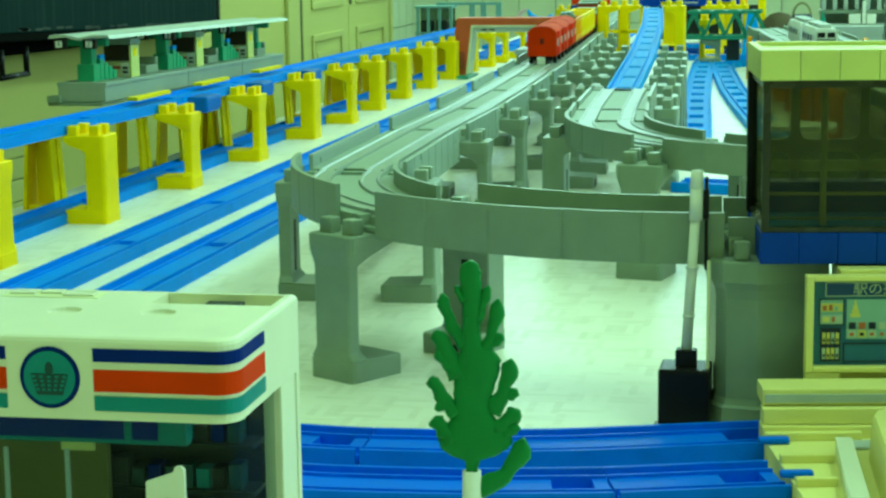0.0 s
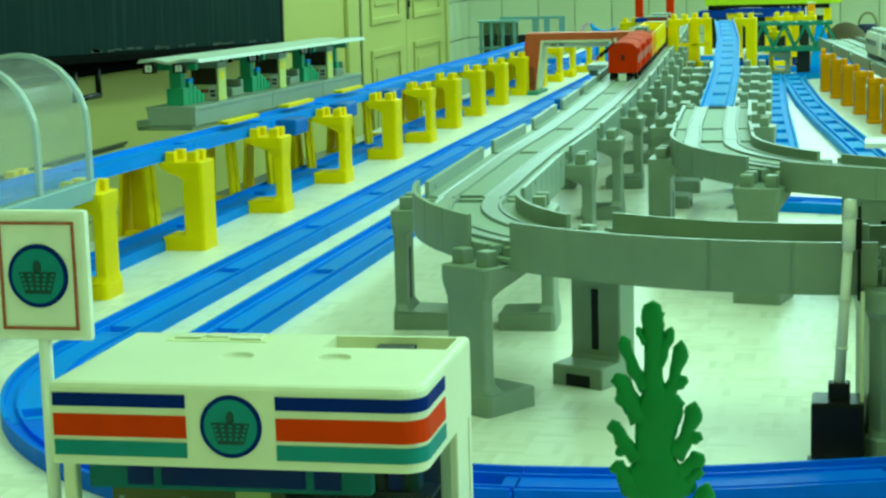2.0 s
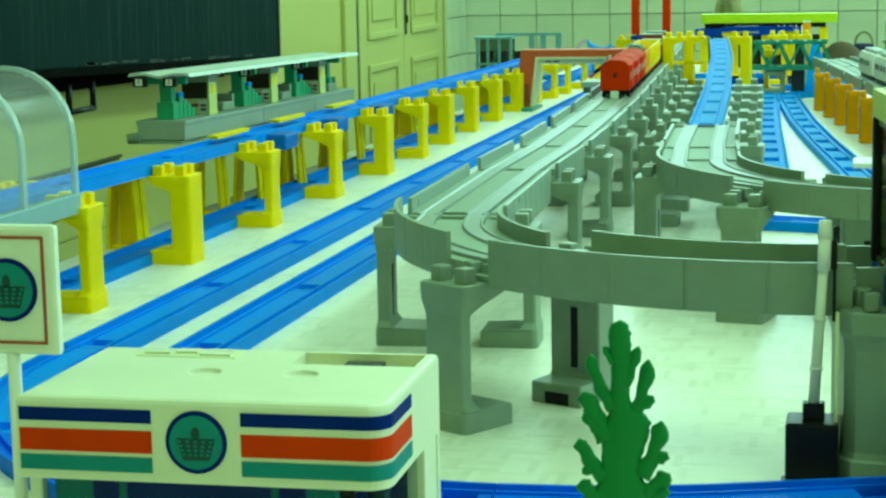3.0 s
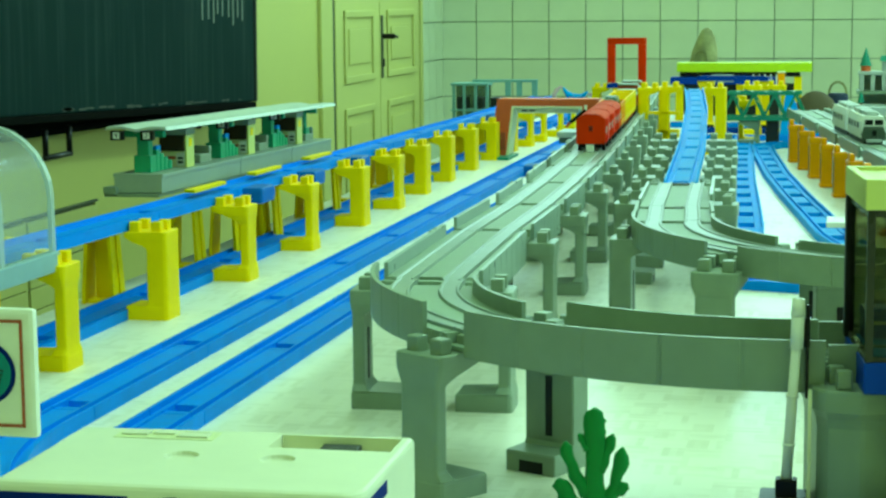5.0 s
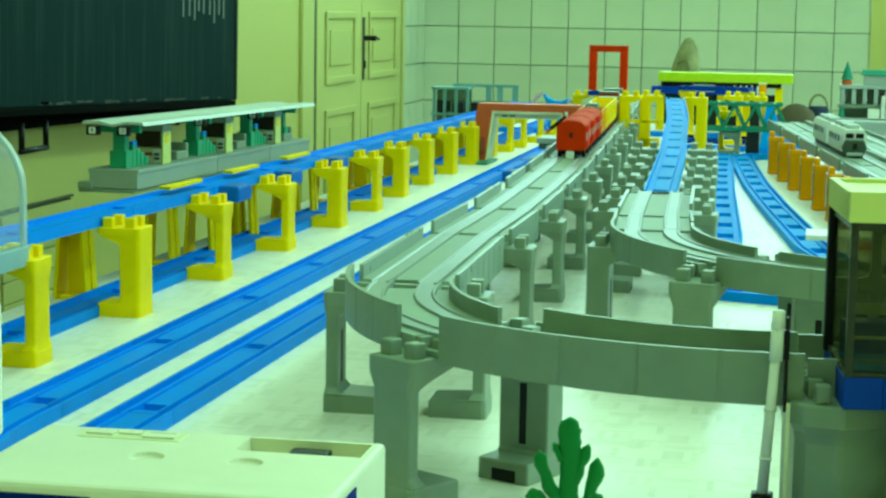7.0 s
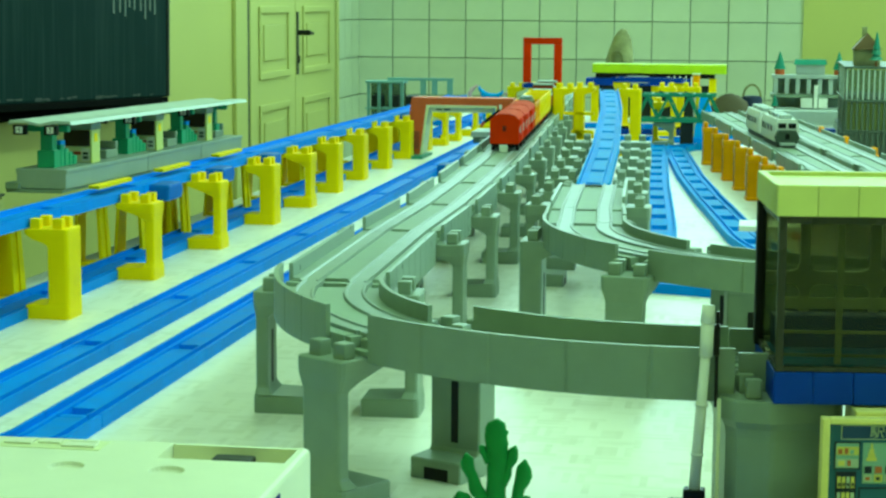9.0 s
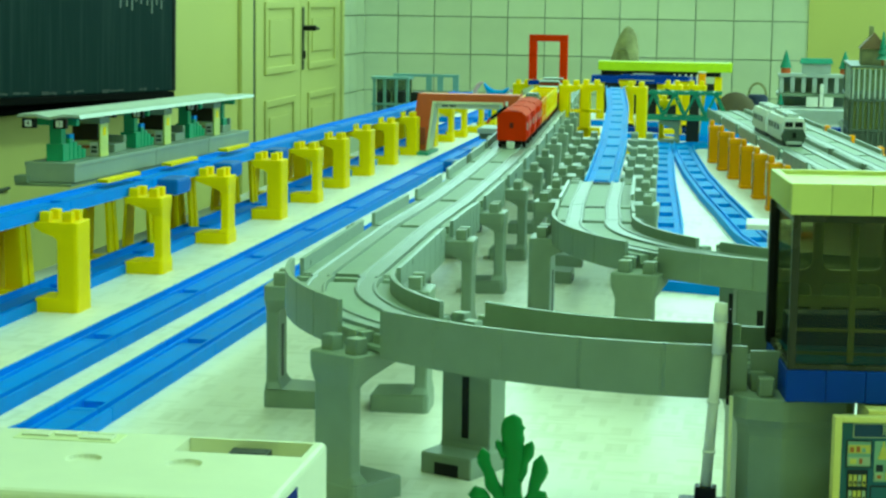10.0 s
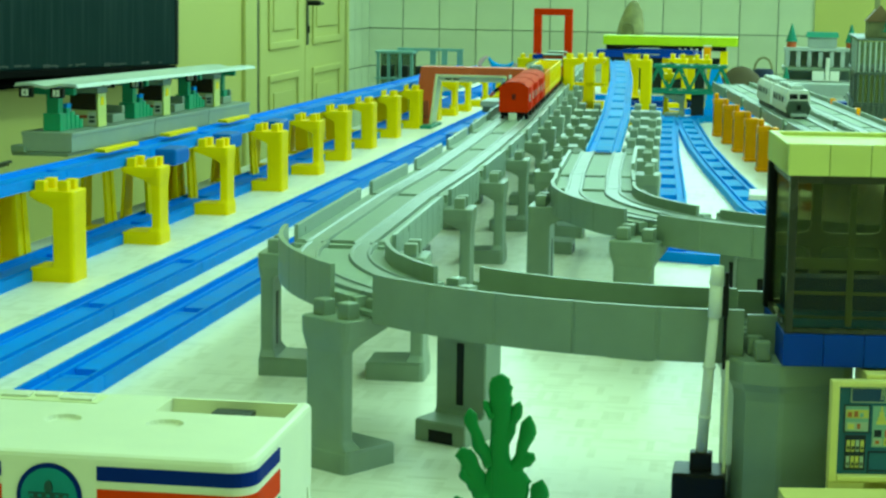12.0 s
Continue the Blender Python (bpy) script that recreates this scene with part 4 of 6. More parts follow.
for d in ((-0.0142, 0.0142, 0.1485, 0.1495), (-0.0142, 0.0142, 0.1115, 0.1125)):
    part("border", boxes((d[0], d[1], -0.0026, -0.0021, d[2], d[3])), REDBROWN, sign, "red-brown border line")
for x in (-0.0142, 0.0132):
    part("border", boxes((x, x + 0.001, -0.0026, -0.0021, 0.1126, 0.1484)), REDBROWN, sign, "red-brown border line")
emblem(sign, 0.0, 0.1305, 0.0112, -0.0021)
part("pole", cyl(bmesh.new(), (0, 0, 0.004), (0, 0, 0.1078), 0.0024, n=14), WHITE, sign, smooth=True)
part("foot", cyl(bmesh.new(), (0, 0, 0), (0, 0, 0.004), 0.009, 0.007, 18), WHITE, sign)

# flat plastic fir
TX, TY, TZ = TREE
fir = base("toy_tree", pose(TX, TY, 0, 0, 0, 4), "flat dark green plastic toy tree on a white stand", "toy tree")
part("trunk", boxes((-0.0022, 0.0022, -0.0015, 0.0015, 0.03, TZ - 0.02), bev=0.0008), GREEN, fir)
bm = bmesh.new()


def frond(bm, x0, z0, x1, z1, w, bend, t):
    """A tapering, bent, rounded frond."""
    n, rings = 7, []
    for i in range(n + 1):
        f = i / n
        x = x0 + (x1 - x0) * f - bend * math.sin(math.pi * f) * (z1 - z0)
        z = z0 + (z1 - z0) * f + bend * math.sin(math.pi * f) * (x1 - x0)
        h = w * (1 - 0.45 * f) * (1.0 + 0.22 * math.sin(f * 15)) * (0.3 if i == n else 1)
        dx, dz = x1 - x0, z1 - z0
        l = math.hypot(dx, dz)
        nx, nz = -dz / l, dx / l
        th = t * (1 - 0.4 * f) * (0.4 if i == n else 1)
        rings.append([(x + nx * h * math.cos(a) , th * math.sin(a), z + nz * h * math.cos(a)) for a in [math.pi / 4 * k for k in range(8)]])
    loft(bm, rings)


SC = TREE_SCALE
top = TZ


def fz(v):
    return top - v * SC


def leaf(bm, pts, w, seed, t=0.0013):
    """A flat wavy finger along a bent spine (root, elbow, tip), round at its tip."""
    (ax, az), (bx, bz), (cx, cz) = pts
    n, rings = 11, []
    for i in range(n + 1):
        f = i / n
        x = ax * (1 - f) ** 2 + 2 * bx * f * (1 - f) + cx * f * f
        z = az * (1 - f) ** 2 + 2 * bz * f * (1 - f) + cz * f * f
        dx, dz = 2 * (1 - f) * (bx - ax) + 2 * f * (cx - bx), 2 * (1 - f) * (bz - az) + 2 * f * (cz - bz)
        l = math.hypot(dx, dz)
        ux, uz = dx / l, dz / l
        h = w * (1.12 - 0.25 * math.sin(math.pi * f)) * (1 + 0.13 * math.sin(11 * f + seed)) * math.sqrt(max(0.03, 1 - max(0, (f - 0.8) / 0.2) ** 2))
        g = 0.12 * w * math.sin(17 * f + seed * 2)
        rings.append([(x - uz * (h * math.cos(a) + g), t * math.sin(a), z + ux * (h * math.cos(a) + g)) for a in [math.pi / 4 * k for k in range(8)]])
    loft(bm, rings)


# broad smooth body with ragged edges: depth below the tip, left and right edge
edges = [(0.0, 0.4, 0.9), (1.2, 2.6, 3.0), (4, 3.6, 3.9), (8, 3.3, 4.0), (12, 2.6, 4.2), (18, 2.6, 3.8), (25, 2.9, 3.4), (29, 3.2, 4.5), (31.5, 3.8, 9.0), (34, 4.6, 10.4), (38, 5.6, 9.6), (44, 6.0, 7.6), (49, 6.0, 6.6), (54, 6.6, 8.2), (58, 9.6, 12.6), (62, 11.4, 14.4), (65, 10.6, 12.0), (67.5, 7.2, 7.6), (69, 2.6, 3.0), (72, 1.5, 1.8), (82, 1.4, 2.2)]
rings = []
for i in range(len(edges) * 3 - 2):
    k, f = divmod(i, 3)
    e0, e1 = edges[k], edges[min(k + 1, len(edges) - 1)]
    v, lft, rgt = [p + (q2 - p) * f / 3 for p, q2 in zip(e0, e1)]
    wob = 0.35 * math.sin(v * 1.9) + 0.25 * math.sin(v * 3.3 + 1)
    c, hw = (rgt - lft + wob) / 2000 * SC, (rgt + lft + 0.3 * wob) / 2000 * SC
    rings.append([(c + hw * math.cos(a), 0.0016 * math.sin(a), fz(v / 1000)) for a in [math.pi / 5 * j2 for j2 in range(10)]])
loft(bm, rings)
for k, (rx, rv, ex, ev, tx, tv, w) in enumerate((
        (2, 21, 5, 15, 6.2, 8.5, 1.5), (-2, 14, -4, 11, -4.6, 8.5, 1.1), (-2, 29, -7, 23, -9.6, 11.5, 2.0), (4, 33, 7.5, 27, 9.8, 13, 2.1), (4, 31, 8, 28, 11, 25, 1.9),
        (-4, 40, -8, 32, -11.5, 24, 2.9), (-5, 38, -9, 36, -11.5, 31, 1.6), (7, 52, 12.5, 44, 13.8, 33.5, 2.4), (10, 47, 13, 46.5, 15.6, 44, 1.9),
        (-5, 53, -10.5, 47, -13.4, 40, 2.3), (-6, 49, -9.5, 51.5, -12, 49.5, 1.8), (8, 58, 12.5, 55, 16.2, 51, 2.5), (11, 60, 14.5, 58, 15.5, 56, 1.8), (-6, 62, -10, 59, -12.6, 54, 2.6), (1, 79, 14, 76, 18.2, 61, 2.9))):
    leaf(bm, [(rx * SC / 1000, fz(rv / 1000)), (ex * SC / 1000, fz(ev / 1000)), (tx * SC / 1000, fz(tv / 1000))], w * 1.18 * SC / 1000, k * 1.7)
part("crown", bm, GREEN, fir, smooth=True)
part("stand", loft(bmesh.new(), [[(r * math.cos(k * math.pi / 9), r * math.sin(k * math.pi / 9), z) for k in range(18)] for r, z in ((0.011, 0), (0.010, 0.004), (0.004, 0.008), (0.0034, 0.04))]), WHITE, fir, "white stand", smooth=True)

sig = base("railway_signal", pose(0.5585, -0.556, 0), "white toy signal post on a black box", "toy signal")
bm = boxes((-0.0255, -0.0015, -0.011, 0.013, 0, 0.0285), bev=0.0016)
box(bm, -0.027, -0.02, -0.014, -0.006, 0, 0.0025)
part("box", bm, BLACK, sig)
part("socket", boxes((-0.0180, -0.0080, -0.004, 0.004, 0.028, 0.0365), bev=0.001), BLACK, sig)
bm = cyl(bmesh.new(), (-0.0130, 0, 0.036), (-0.0092, 0, 0.102), 0.0026, 0.0022, 14)
for f in (0.25, 0.6):
    p = Vector((-0.0130, 0, 0.036)).lerp(Vector((-0.0092, 0, 0.102)), f)
    cyl(bm, p - Vector((0, 0, 0.0006)), p + Vector((0, 0, 0.0006)), 0.0031, n=14)
part("post", bm, WHITE, sig, smooth=True)
bm = cyl(bmesh.new(), (-0.0092, 0, 0.098), (-0.0088, 0, 0.1145), 0.0030, 0.0030, 14)
cyl(bm, (-0.0088, 0, 0.113), (-0.0086, 0, 0.1212), 0.0033, 0.0028, 14)
part("head", bm, WHITE, sig, "white signal head", smooth=True)
part("arm", boxes((-0.0052, -0.0036, 0.002, 0.005, 0.074, 0.118), (-0.0060, -0.0032, 0.0015, 0.0055, 0.098, 0.112), bev=0.0006), BLACK, sig, "black signal arm")


# ---- glazed station over the line ----
st = base("signal_station", pose(0.5795, -0.570, 0, 0, 0, 6.8), "toy station with blue floor, smoked windows and cream roof", "toy station")
SW, SD = 0.21, 0.072
for k in range(12):
    a = SW * k / 12
    part("floor_block", boxes((a + 0.0001, a + SW / 12 - 0.0001, 0, SD, 0.0803, 0.0945), bev=0.0004), DEEPBLUE, st)
    part("roof_block", boxes((a - 0.0009, a + SW / 12 - 0.0011, -0.002, 0.003, 0.164, 0.1777), bev=0.0004), LIMECREAM, st)
part("roof", boxes((-0.001, SW, 0.0031, SD, 0.1645, 0.1755), (-0.001, SW, SD - 0.004, SD + 0.001, 0.164, 0.1773), (-0.001, 0.003, 0.0031, SD - 0.004, 0.164, 0.1773), bev=0.0006), LIMECREAM, st)
part("window_pane", boxes((0.0035, SW, 0.002, 0.0032, 0.0948, 0.1635)), SMOKE, st, "smoked front pane")
part("window_pane", boxes((0.0015, 0.0027, 0.005, SD - 0.006, 0.0948, 0.1635)), SMOKE, st, "smoked end pane")
part("window_frame", boxes((0.0005, 0.004, 0.0005, 0.004, 0.0946, 0.1638), (0.004, SW, 0.001, 0.004, 0.1605, 0.1638), (0.004, SW, 0.001, 0.0036, 0.0946, 0.097), (0.0006, 0.0036, 0.004, SD - 0.006, 0.0946, 0.0975), (0.0006, 0.0036, 0.004, SD - 0.006, 0.1605, 0.1638), bev=0.0004), plastic("smoke_brown_plastic", (0.03, 0.03, 0.018), 0.25), st, "dark window frame")
part("inner_floor", boxes((0.004, SW - 0.002, 0.010, SD - 0.008, 0.0947, 0.0965)), BLUE, st, "blue inner floor")
part("rear_post", boxes((-0.0012, 0.0036, SD - 0.007, SD - 0.0015, 0.0946, 0.1638), bev=0.0012), BLACK, st, "black rear corner post")
# inner grid close behind the front pane
OLIVE = plastic("pale_olive_plastic", (0.42, 0.46, 0.35), 0.35)
for k in range(5):
    x = 0.0285 + 0.036 * k
    part("mullion", boxes((x - 0.0014, x + 0.0014, 0.0046, 0.0062, 0.0975, 0.1604), bev=0.0004), OLIVE, st, "pale olive window bar")
part("transom", boxes((0.0045, SW - 0.002, 0.0064, 0.0078, 0.1222, 0.1272), bev=0.0004), OLIVE, st, "pale olive window bar")
part("transom", boxes((0.0045, SW - 0.002, 0.0064, 0.0078, 0.1110, 0.1124), bev=0.0003), OLIVE, st, "pale olive window bar")
part("inner_bench", boxes((0.006, SW - 0.004, SD - 0.022, SD - 0.0085, 0.0966, 0.1115), bev=0.0006), DEEPBLUE, st, "dark blue inner platform")
# rear window grid seen through the panes
bm = bmesh.new()
for x in (0.022, 0.055, 0.088, 0.121, 0.154, 0.187):
    box(bm, x - 0.0022, x + 0.0022, SD - 0.006, SD - 0.0025, 0.0948, 0.1636)
for z0, z1 in ((0.0948, 0.0985), (0.124, 0.130), (0.1595, 0.1636)):
    box(bm, 0.004, SW, SD - 0.0058, SD - 0.0027, z0, z1)
for x in (0.022, 0.055, 0.088, 0.121, 0.154, 0.187):
    for sx in (-1, 1):
        for zc, sz in ((0.0985, 1), (0.124, -1), (0.130, 1), (0.1595, -1)):
            upright(bm, [(x + sx * 0.0022, zc), (x + sx * 0.0062, zc), (x + sx * 0.0034, zc + sz * 0.0012), (x + sx * 0.0022, zc + sz * 0.004)], SD - 0.0057, SD - 0.0028)
part("rear_mullions", bm, plastic("smoke_olive_plastic", (0.42, 0.43, 0.28), 0.3), st)
part("rear_pane", boxes((0.004, SW, SD - 0.0022, SD - 0.001, 0.0948, 0.1636)), SMOKE, st, "smoked rear pane")

blk = base("station_pier", pose(0.5595, -0.565, 0, 0, 0, 9.5), "broad grey toy pier under the station", "toy pier")
o = [(0.0, 0.05), (0.0, 0.010), (0.0045, 0.002), (0.0190, -0.003), (0.0215, -0.003), (0.047, 0.0015), (0.0515, 0.006), (0.0515, 0.05)]
cx, cy = 0.024, 0.022
bm = loft(bmesh.new(), [[(cx + (x - cx) * s, cy + (y - cy) * s, z) for x, y in o] for z, s in ((0, 1.06), (0.0105, 1.06), (0.0115, 0.99), (0.0145, 0.95), (0.062, 0.95), (0.0665, 0.98), (0.0700, 1.05), (0.0790, 1.05), (0.0798, 1.03))])
part("body", bm, GREY, blk)
for sx, sy in ((0.0125, 0.006), (0.011, 0.019)):
    part("stud", boxes((sx - 0.0035, sx + 0.0035, sy - 0.0035, sy + 0.0035, 0.0798, 0.0885), bev=0.001), GREY, blk)
part("edge_strip", boxes((-0.0035, -0.0022, 0.0045, 0.007, 0.002, 0.0795)), CREAM, blk, "thin cream edge strip")

kio = base("station_kiosk", pose(0.6008, -0.5830, 0.0040, 0, 0, 9.5) @ Matrix.Diagonal((1, 1, 0.88, 1)), "cream toy kiosk front with a blue shop poster", "toy kiosk")
part("frame", boxes((0, 0.0035, 0, 0.006, 0.033, 0.0835), (0.0035, 0.095, 0, 0.006, 0.0805, 0.0835), (0.0035, 0.095, 0, 0.006, 0.033, 0.0360), (0.095, 0.099, 0, 0.006, 0.033, 0.0835), bev=0.0007), CREAMY, kio)
part("body", boxes((0.016, 0.095, 0.0062, 0.030, -0.0045, 0.0855), bev=0.0008), CREAMY, kio)
part("foot", boxes((0.0, 0.0158, 0.0004, 0.0056, -0.0045, 0.0329), bev=0.0006), CREAMY, kio)
PBLUE = plastic("poster_blue_print", (0.02, 0.13, 0.24), 0.4)
PDEEP = plastic("poster_deep_print", (0.012, 0.06, 0.2), 0.4)
PPALE = plastic("poster_pale_print", (0.45, 0.55, 0.45), 0.4)
PSKY = plastic("poster_sky_print", (0.24, 0.45, 0.42), 0.4)
PYELLOW = plastic("poster_yellow_print", (0.7, 0.62, 0.16), 0.4)
PRED = plastic("poster_red_print", (0.5, 0.14, 0.06), 0.4)
PDARK = plastic("poster_dark_print", (0.012, 0.02, 0.05), 0.4)
post = part("poster", boxes((0.0036, 0.0949, 0.004, 0.005, 0.0361, 0.0804)), PBLUE, kio, "blue printed shop poster")


def printed(name, x0, x1, z0, z1, mat, layer=0, label=""):
    """A flat printed patch; x from the frame's edge and z from its foot, in millimetres."""
    y = 0.0036 - 0.0003 * layer
    return part(name, boxes((x0 / 1000, x1 / 1000, y, y + 0.00025, 0.033 + z0 / 870, 0.033 + z1 / 870)), mat, post, label)


printed("title_frame", 9.0, 62, 34.0, 40.5, PPALE, 0, "pale title frame")
printed("title_field", 9.5, 61.5, 34.5, 40.0, PDEEP, 1, "dark blue title field")
tt = part("poster_title", text_mesh("\u99c5\u306e\u58f2\u5e97", 0.0066, PPALE), PPALE, post, "pale printed title")
tt.location, tt.rotation_euler = (0.0345, 0.0029, 0.033 + 0.0372 / 0.87), (math.pi / 2, 0, 0)
# shelf of magazines
printed("magazine_rack", 6.3, 17.6, 20.8, 33.0, PDARK)
printed("magazine_rack_field", 6.9, 17.0, 21.4, 32.4, PSKY, 1)
for k, (x0, x1, z0, z1, mt) in enumerate(((7.2, 16.8, 22.0, 25.5, PPALE), (7.2, 16.8, 27.3, 31.0, PYELLOW), (7.8, 9.6, 27.8, 30.0, PRED), (10.6, 12.2, 27.8, 30.4, PRED), (13.0, 14.6, 27.8, 29.6, PSKY), (8.0, 10.8, 22.6, 24.9, PYELLOW), (12.0, 13.4, 22.6, 25.0, PRED))):
    printed("magazine", x0, x1, z0, z1, mt, 2 if k < 2 else 3)
# rack of small packets
printed("packet_rack", 7.2, 16.2, 4.4, 19.8, PDARK)
for r in range(2):
    for c in range(4):
        printed("packet", 8.0 + 2.0 * c, 9.4 + 2.0 * c, 5.6 + 7.0 * r, 10.6 + 7.0 * r, PYELLOW if (r + c) % 3 else PPALE, 1)
        printed("packet_label", 8.3 + 2.0 * c, 9.1 + 2.0 * c, 6.4 + 7.0 * r, 8.0 + 7.0 * r, PDARK, 2)
# counter with lamp, boxes and bottles
printed("counter_field", 18.8, 88, 14.6, 32.6, PSKY)
for x in (21.0, 58.0):
    for w, z0, z1 in ((0.4, 30, 32.4), (1.0, 28, 30), (1.6, 26.2, 28), (2.2, 24.6, 26.2)):
        printed("lamp_print", x + 1.6 - w, x + 1.6 + w, z0, z1, PYELLOW, 1)
for k in range(15):
    x = 19.4 + 4.5 * k
    printed("goods_print", x, x + 3.8, 15.4, 18.6, (PPALE, PYELLOW, PPALE, PSKY)[k % 4], 1)
    printed("goods_print", x + 0.3, x + 3.4, 19.2, 22.2, (PDARK, PRED, PDARK, PPALE, PRED)[k % 5], 1)
    printed("goods_print", x + 0.8, x + 2.6, 16.2, 17.6, (PRED, PDARK, PRED)[k % 3], 2)
printed("counter_line", 17.4, 88, 12.2, 12.9, PDARK)
printed("counter_line", 17.4, 18.0, 3.2, 12.1, PDARK)
printed("counter_line", 17.4, 88, 4.0, 4.6, PDARK, 1)
steps = base("kiosk_steps", pose(0.6015, -0.602, 0, 0, 0, 9.5), "cream toy steps below the kiosk", "toy steps")
part("step", boxes((-0.0195, 0.12, -0.004, 0.0162, 0.0238, 0.0312), bev=0.0006), CREAMY, steps)
part("step_edge", boxes((-0.0185, 0.12, -0.0052, -0.0042, 0.0253, 0.0290)), PALEGREY, steps, "grey step edge")
part("step", boxes((-0.0200, 0.12, -0.009, 0.0006, 0.0164, 0.0236), bev=0.0006), CREAMY, steps)
part("plinth", boxes((-0.0205, 0.12, -0.011, 0.0006, 0.0, 0.0162), bev=0.0006), CREAMY, steps)

cross = base("level_crossing", pose(0.589, -0.640, 0, 0, 0, 12), "cream toy level crossing at the end of the blue rails", "toy crossing")
part("plate", boxes((0.0, 0.2, -0.085, 0.024, 0, 0.0105), bev=0.0006), CREAMY, cross)
for y, x1 in ((0.022, 0.042), (-0.012, 0.0225), (-0.046, 0.0165)):
    part("strip", boxes((0.0, x1, y - 0.002, y + 0.002, 0.0105, 0.0142), bev=0.0006), CREAMY, cross)
kerb = [(0.0265, 0.002), (0.0335, 0.002), (0.0205, -0.084), (0.0125, -0.084)]
part("kerb", loft(bmesh.new(), [[(x, y, 0.0106) for x, y in kerb], [(x, y, 0.0165) for x, y in kerb], [(x * 0.92 + 0.0019, y, 0.0172) for x, y in kerb]]), IVORY, cross, "pale raised kerb")
part("grey_plate", boxes((0.030, 0.060, 0.004, 0.016, 0.0106, 0.0120), bev=0.0006), PALEGREY, cross, "grey rounded plate")
wing = [(0.2, -0.086), (0.0265, -0.086), (0.0375, -0.012), (0.041, -0.003), (0.049, 0.001), (0.2, 0.001)]
part("ramp", loft(bmesh.new(), [[(0.1 + (x - 0.1) * f, y * f, z) for x, y in wing] for z, f in ((0.0107, 1.0), (0.0285, 0.985), (0.0300, 0.965))]), CREAMY, cross, "rounded cream ramp block")
part("ramp_hole", boxes((0.058, 0.09, -0.030, -0.012, 0.0300, 0.0306), bev=0.0003), GREY, cross, "grey sunken plate")
for y in (0.017, -0.034):
    part("tongue", boxes((-0.004, 0.0095, y - 0.0027, y + 0.0027, 0.0107, 0.0135), bev=0.0011), SHADEDBLUE, cross, "blue rail tongue")


# ---- far end of the table ----
gate = base("station_arch", pose(0.0, 1.585, 0), "salmon toy station arch with white inner trim over the rails", "toy arch")
outer = [(0.002, 0.004), (0.016, 0.097), (0.182, 0.097), (0.194, 0.004)]
inner = [(0.030, 0.004), (0.040, 0.0855), (0.156, 0.0855), (0.164, 0.004)]
bm = bmesh.new()
for a, b, c, d in ((outer[0], outer[1], inner[1], inner[0]), (outer[1], outer[2], inner[2], inner[1]), (outer[2], outer[3], inner[3], inner[2])):
    upright(bm, [a, b, c, d], 0, 0.045)
part("arch", bm, SALMON, gate)
trim = [(0.034, 0.005), (0.0435, 0.082), (0.1525, 0.082), (0.160, 0.005)]
bm = bmesh.new()
for a, b, c, d in zip(inner, inner[1:], trim[1:], trim):
    upright(bm, [a, b, c, d], -0.001, 0.046)
part("inner_trim", bm, CREAM, gate, "white inner trim")
part("sign_beam", boxes((0.045, 0.150, 0.006, 0.010, 0.0735, 0.0818), bev=0.0006), IVORY, gate, "pale sign beam")
for x in (0.055, 0.068):
    part("sign_mark", boxes((x, x + 0.010, 0.0053, 0.0058, 0.0765, 0.0788)), DARK, gate, "dark unreadable mark")
part("lower_panel", boxes((0.0035, 0.029, -0.002, -0.0003, 0.014, 0.042)), REDBROWN, gate, "red-brown lower panel")
part("foot", boxes((-0.012, 0.042, -0.045, 0.05, 0, 0.0045), bev=0.0008), TEAL, gate, "green foot plate")
part("foot", boxes((0.162, 0.20, -0.006, 0.05, 0, 0.004), bev=0.0008), TEAL, gate, "green foot plate")

stop = base("toy_loading_stage", pose(0.0, 1.35, 0), "small pale grey loading stage beside the grey toy rail", "toy platform")
part("slab", boxes((0.150, 0.197, 0, 0.075, 0.052, 0.060), bev=0.0008), PALEGREY, stop)
part("apron", boxes((0.153, 0.196, 0.001, 0.070, 0.0435, 0.0519), bev=0.0006), FLUTE, stop, "dark green-grey apron")
part("post", boxes((0.187, 0.196, 0.01, 0.06, 0.0, 0.0434), bev=0.0008), GREY, stop)
bar = base("crossing_barrier", pose(0.158, 1.575, 0), "dark crossing barrier with red tip on a white post", "toy barrier")
part("post", boxes((0.003, 0.0075, -0.004, 0.0, 0, 0.088), bev=0.0008), WHITE, bar)
part("arm", upright(bmesh.new(), [(0.004, 0.082), (0.010, 0.077), (-0.018, 0.058), (-0.021, 0.062)], -0.0085, -0.0045), BLACK, bar)
part("tip", upright(bmesh.new(), [(-0.0185, 0.0577), (-0.0215, 0.0617), (-0.027, 0.054), (-0.024, 0.051)], -0.0083, -0.0047), SALMON, bar, "red tip")
gp = base("points_lever", pose(0.0, 1.27, 0), "yellow lever and blue box of the ground toy points", "toy points", "points levers")
part("box", boxes((0.112, 0.138, 0, 0.045, 0.0, 0.0165), bev=0.003), BOXBLUE, gp, "darker blue box")
part("lever", loft(bmesh.new(), [[(0.1385, 0.030, z), (0.146, 0.034, z), (0.140, 0.090, z), (0.133, 0.088, z)] for z in (0.004, 0.0085)]), YELLOW, gp, "flat yellow lever")

# yellow piers behind the arch
for x, y in ((-0.002, 1.84), (0.004, 1.95), (0.016, 2.08), (0.021, 2.22)):
    pier(x, y, 0, "yellow", h=round(deck_height(y), 4))
# towers that carry the upper blue line
for x, y, hd in ((0.275, 1.665, 180), (0.306, 1.70, 180), (0.347, 1.665, 0)):
    pier(x, y, hd, "yellow", h=0.1125, slim=False)
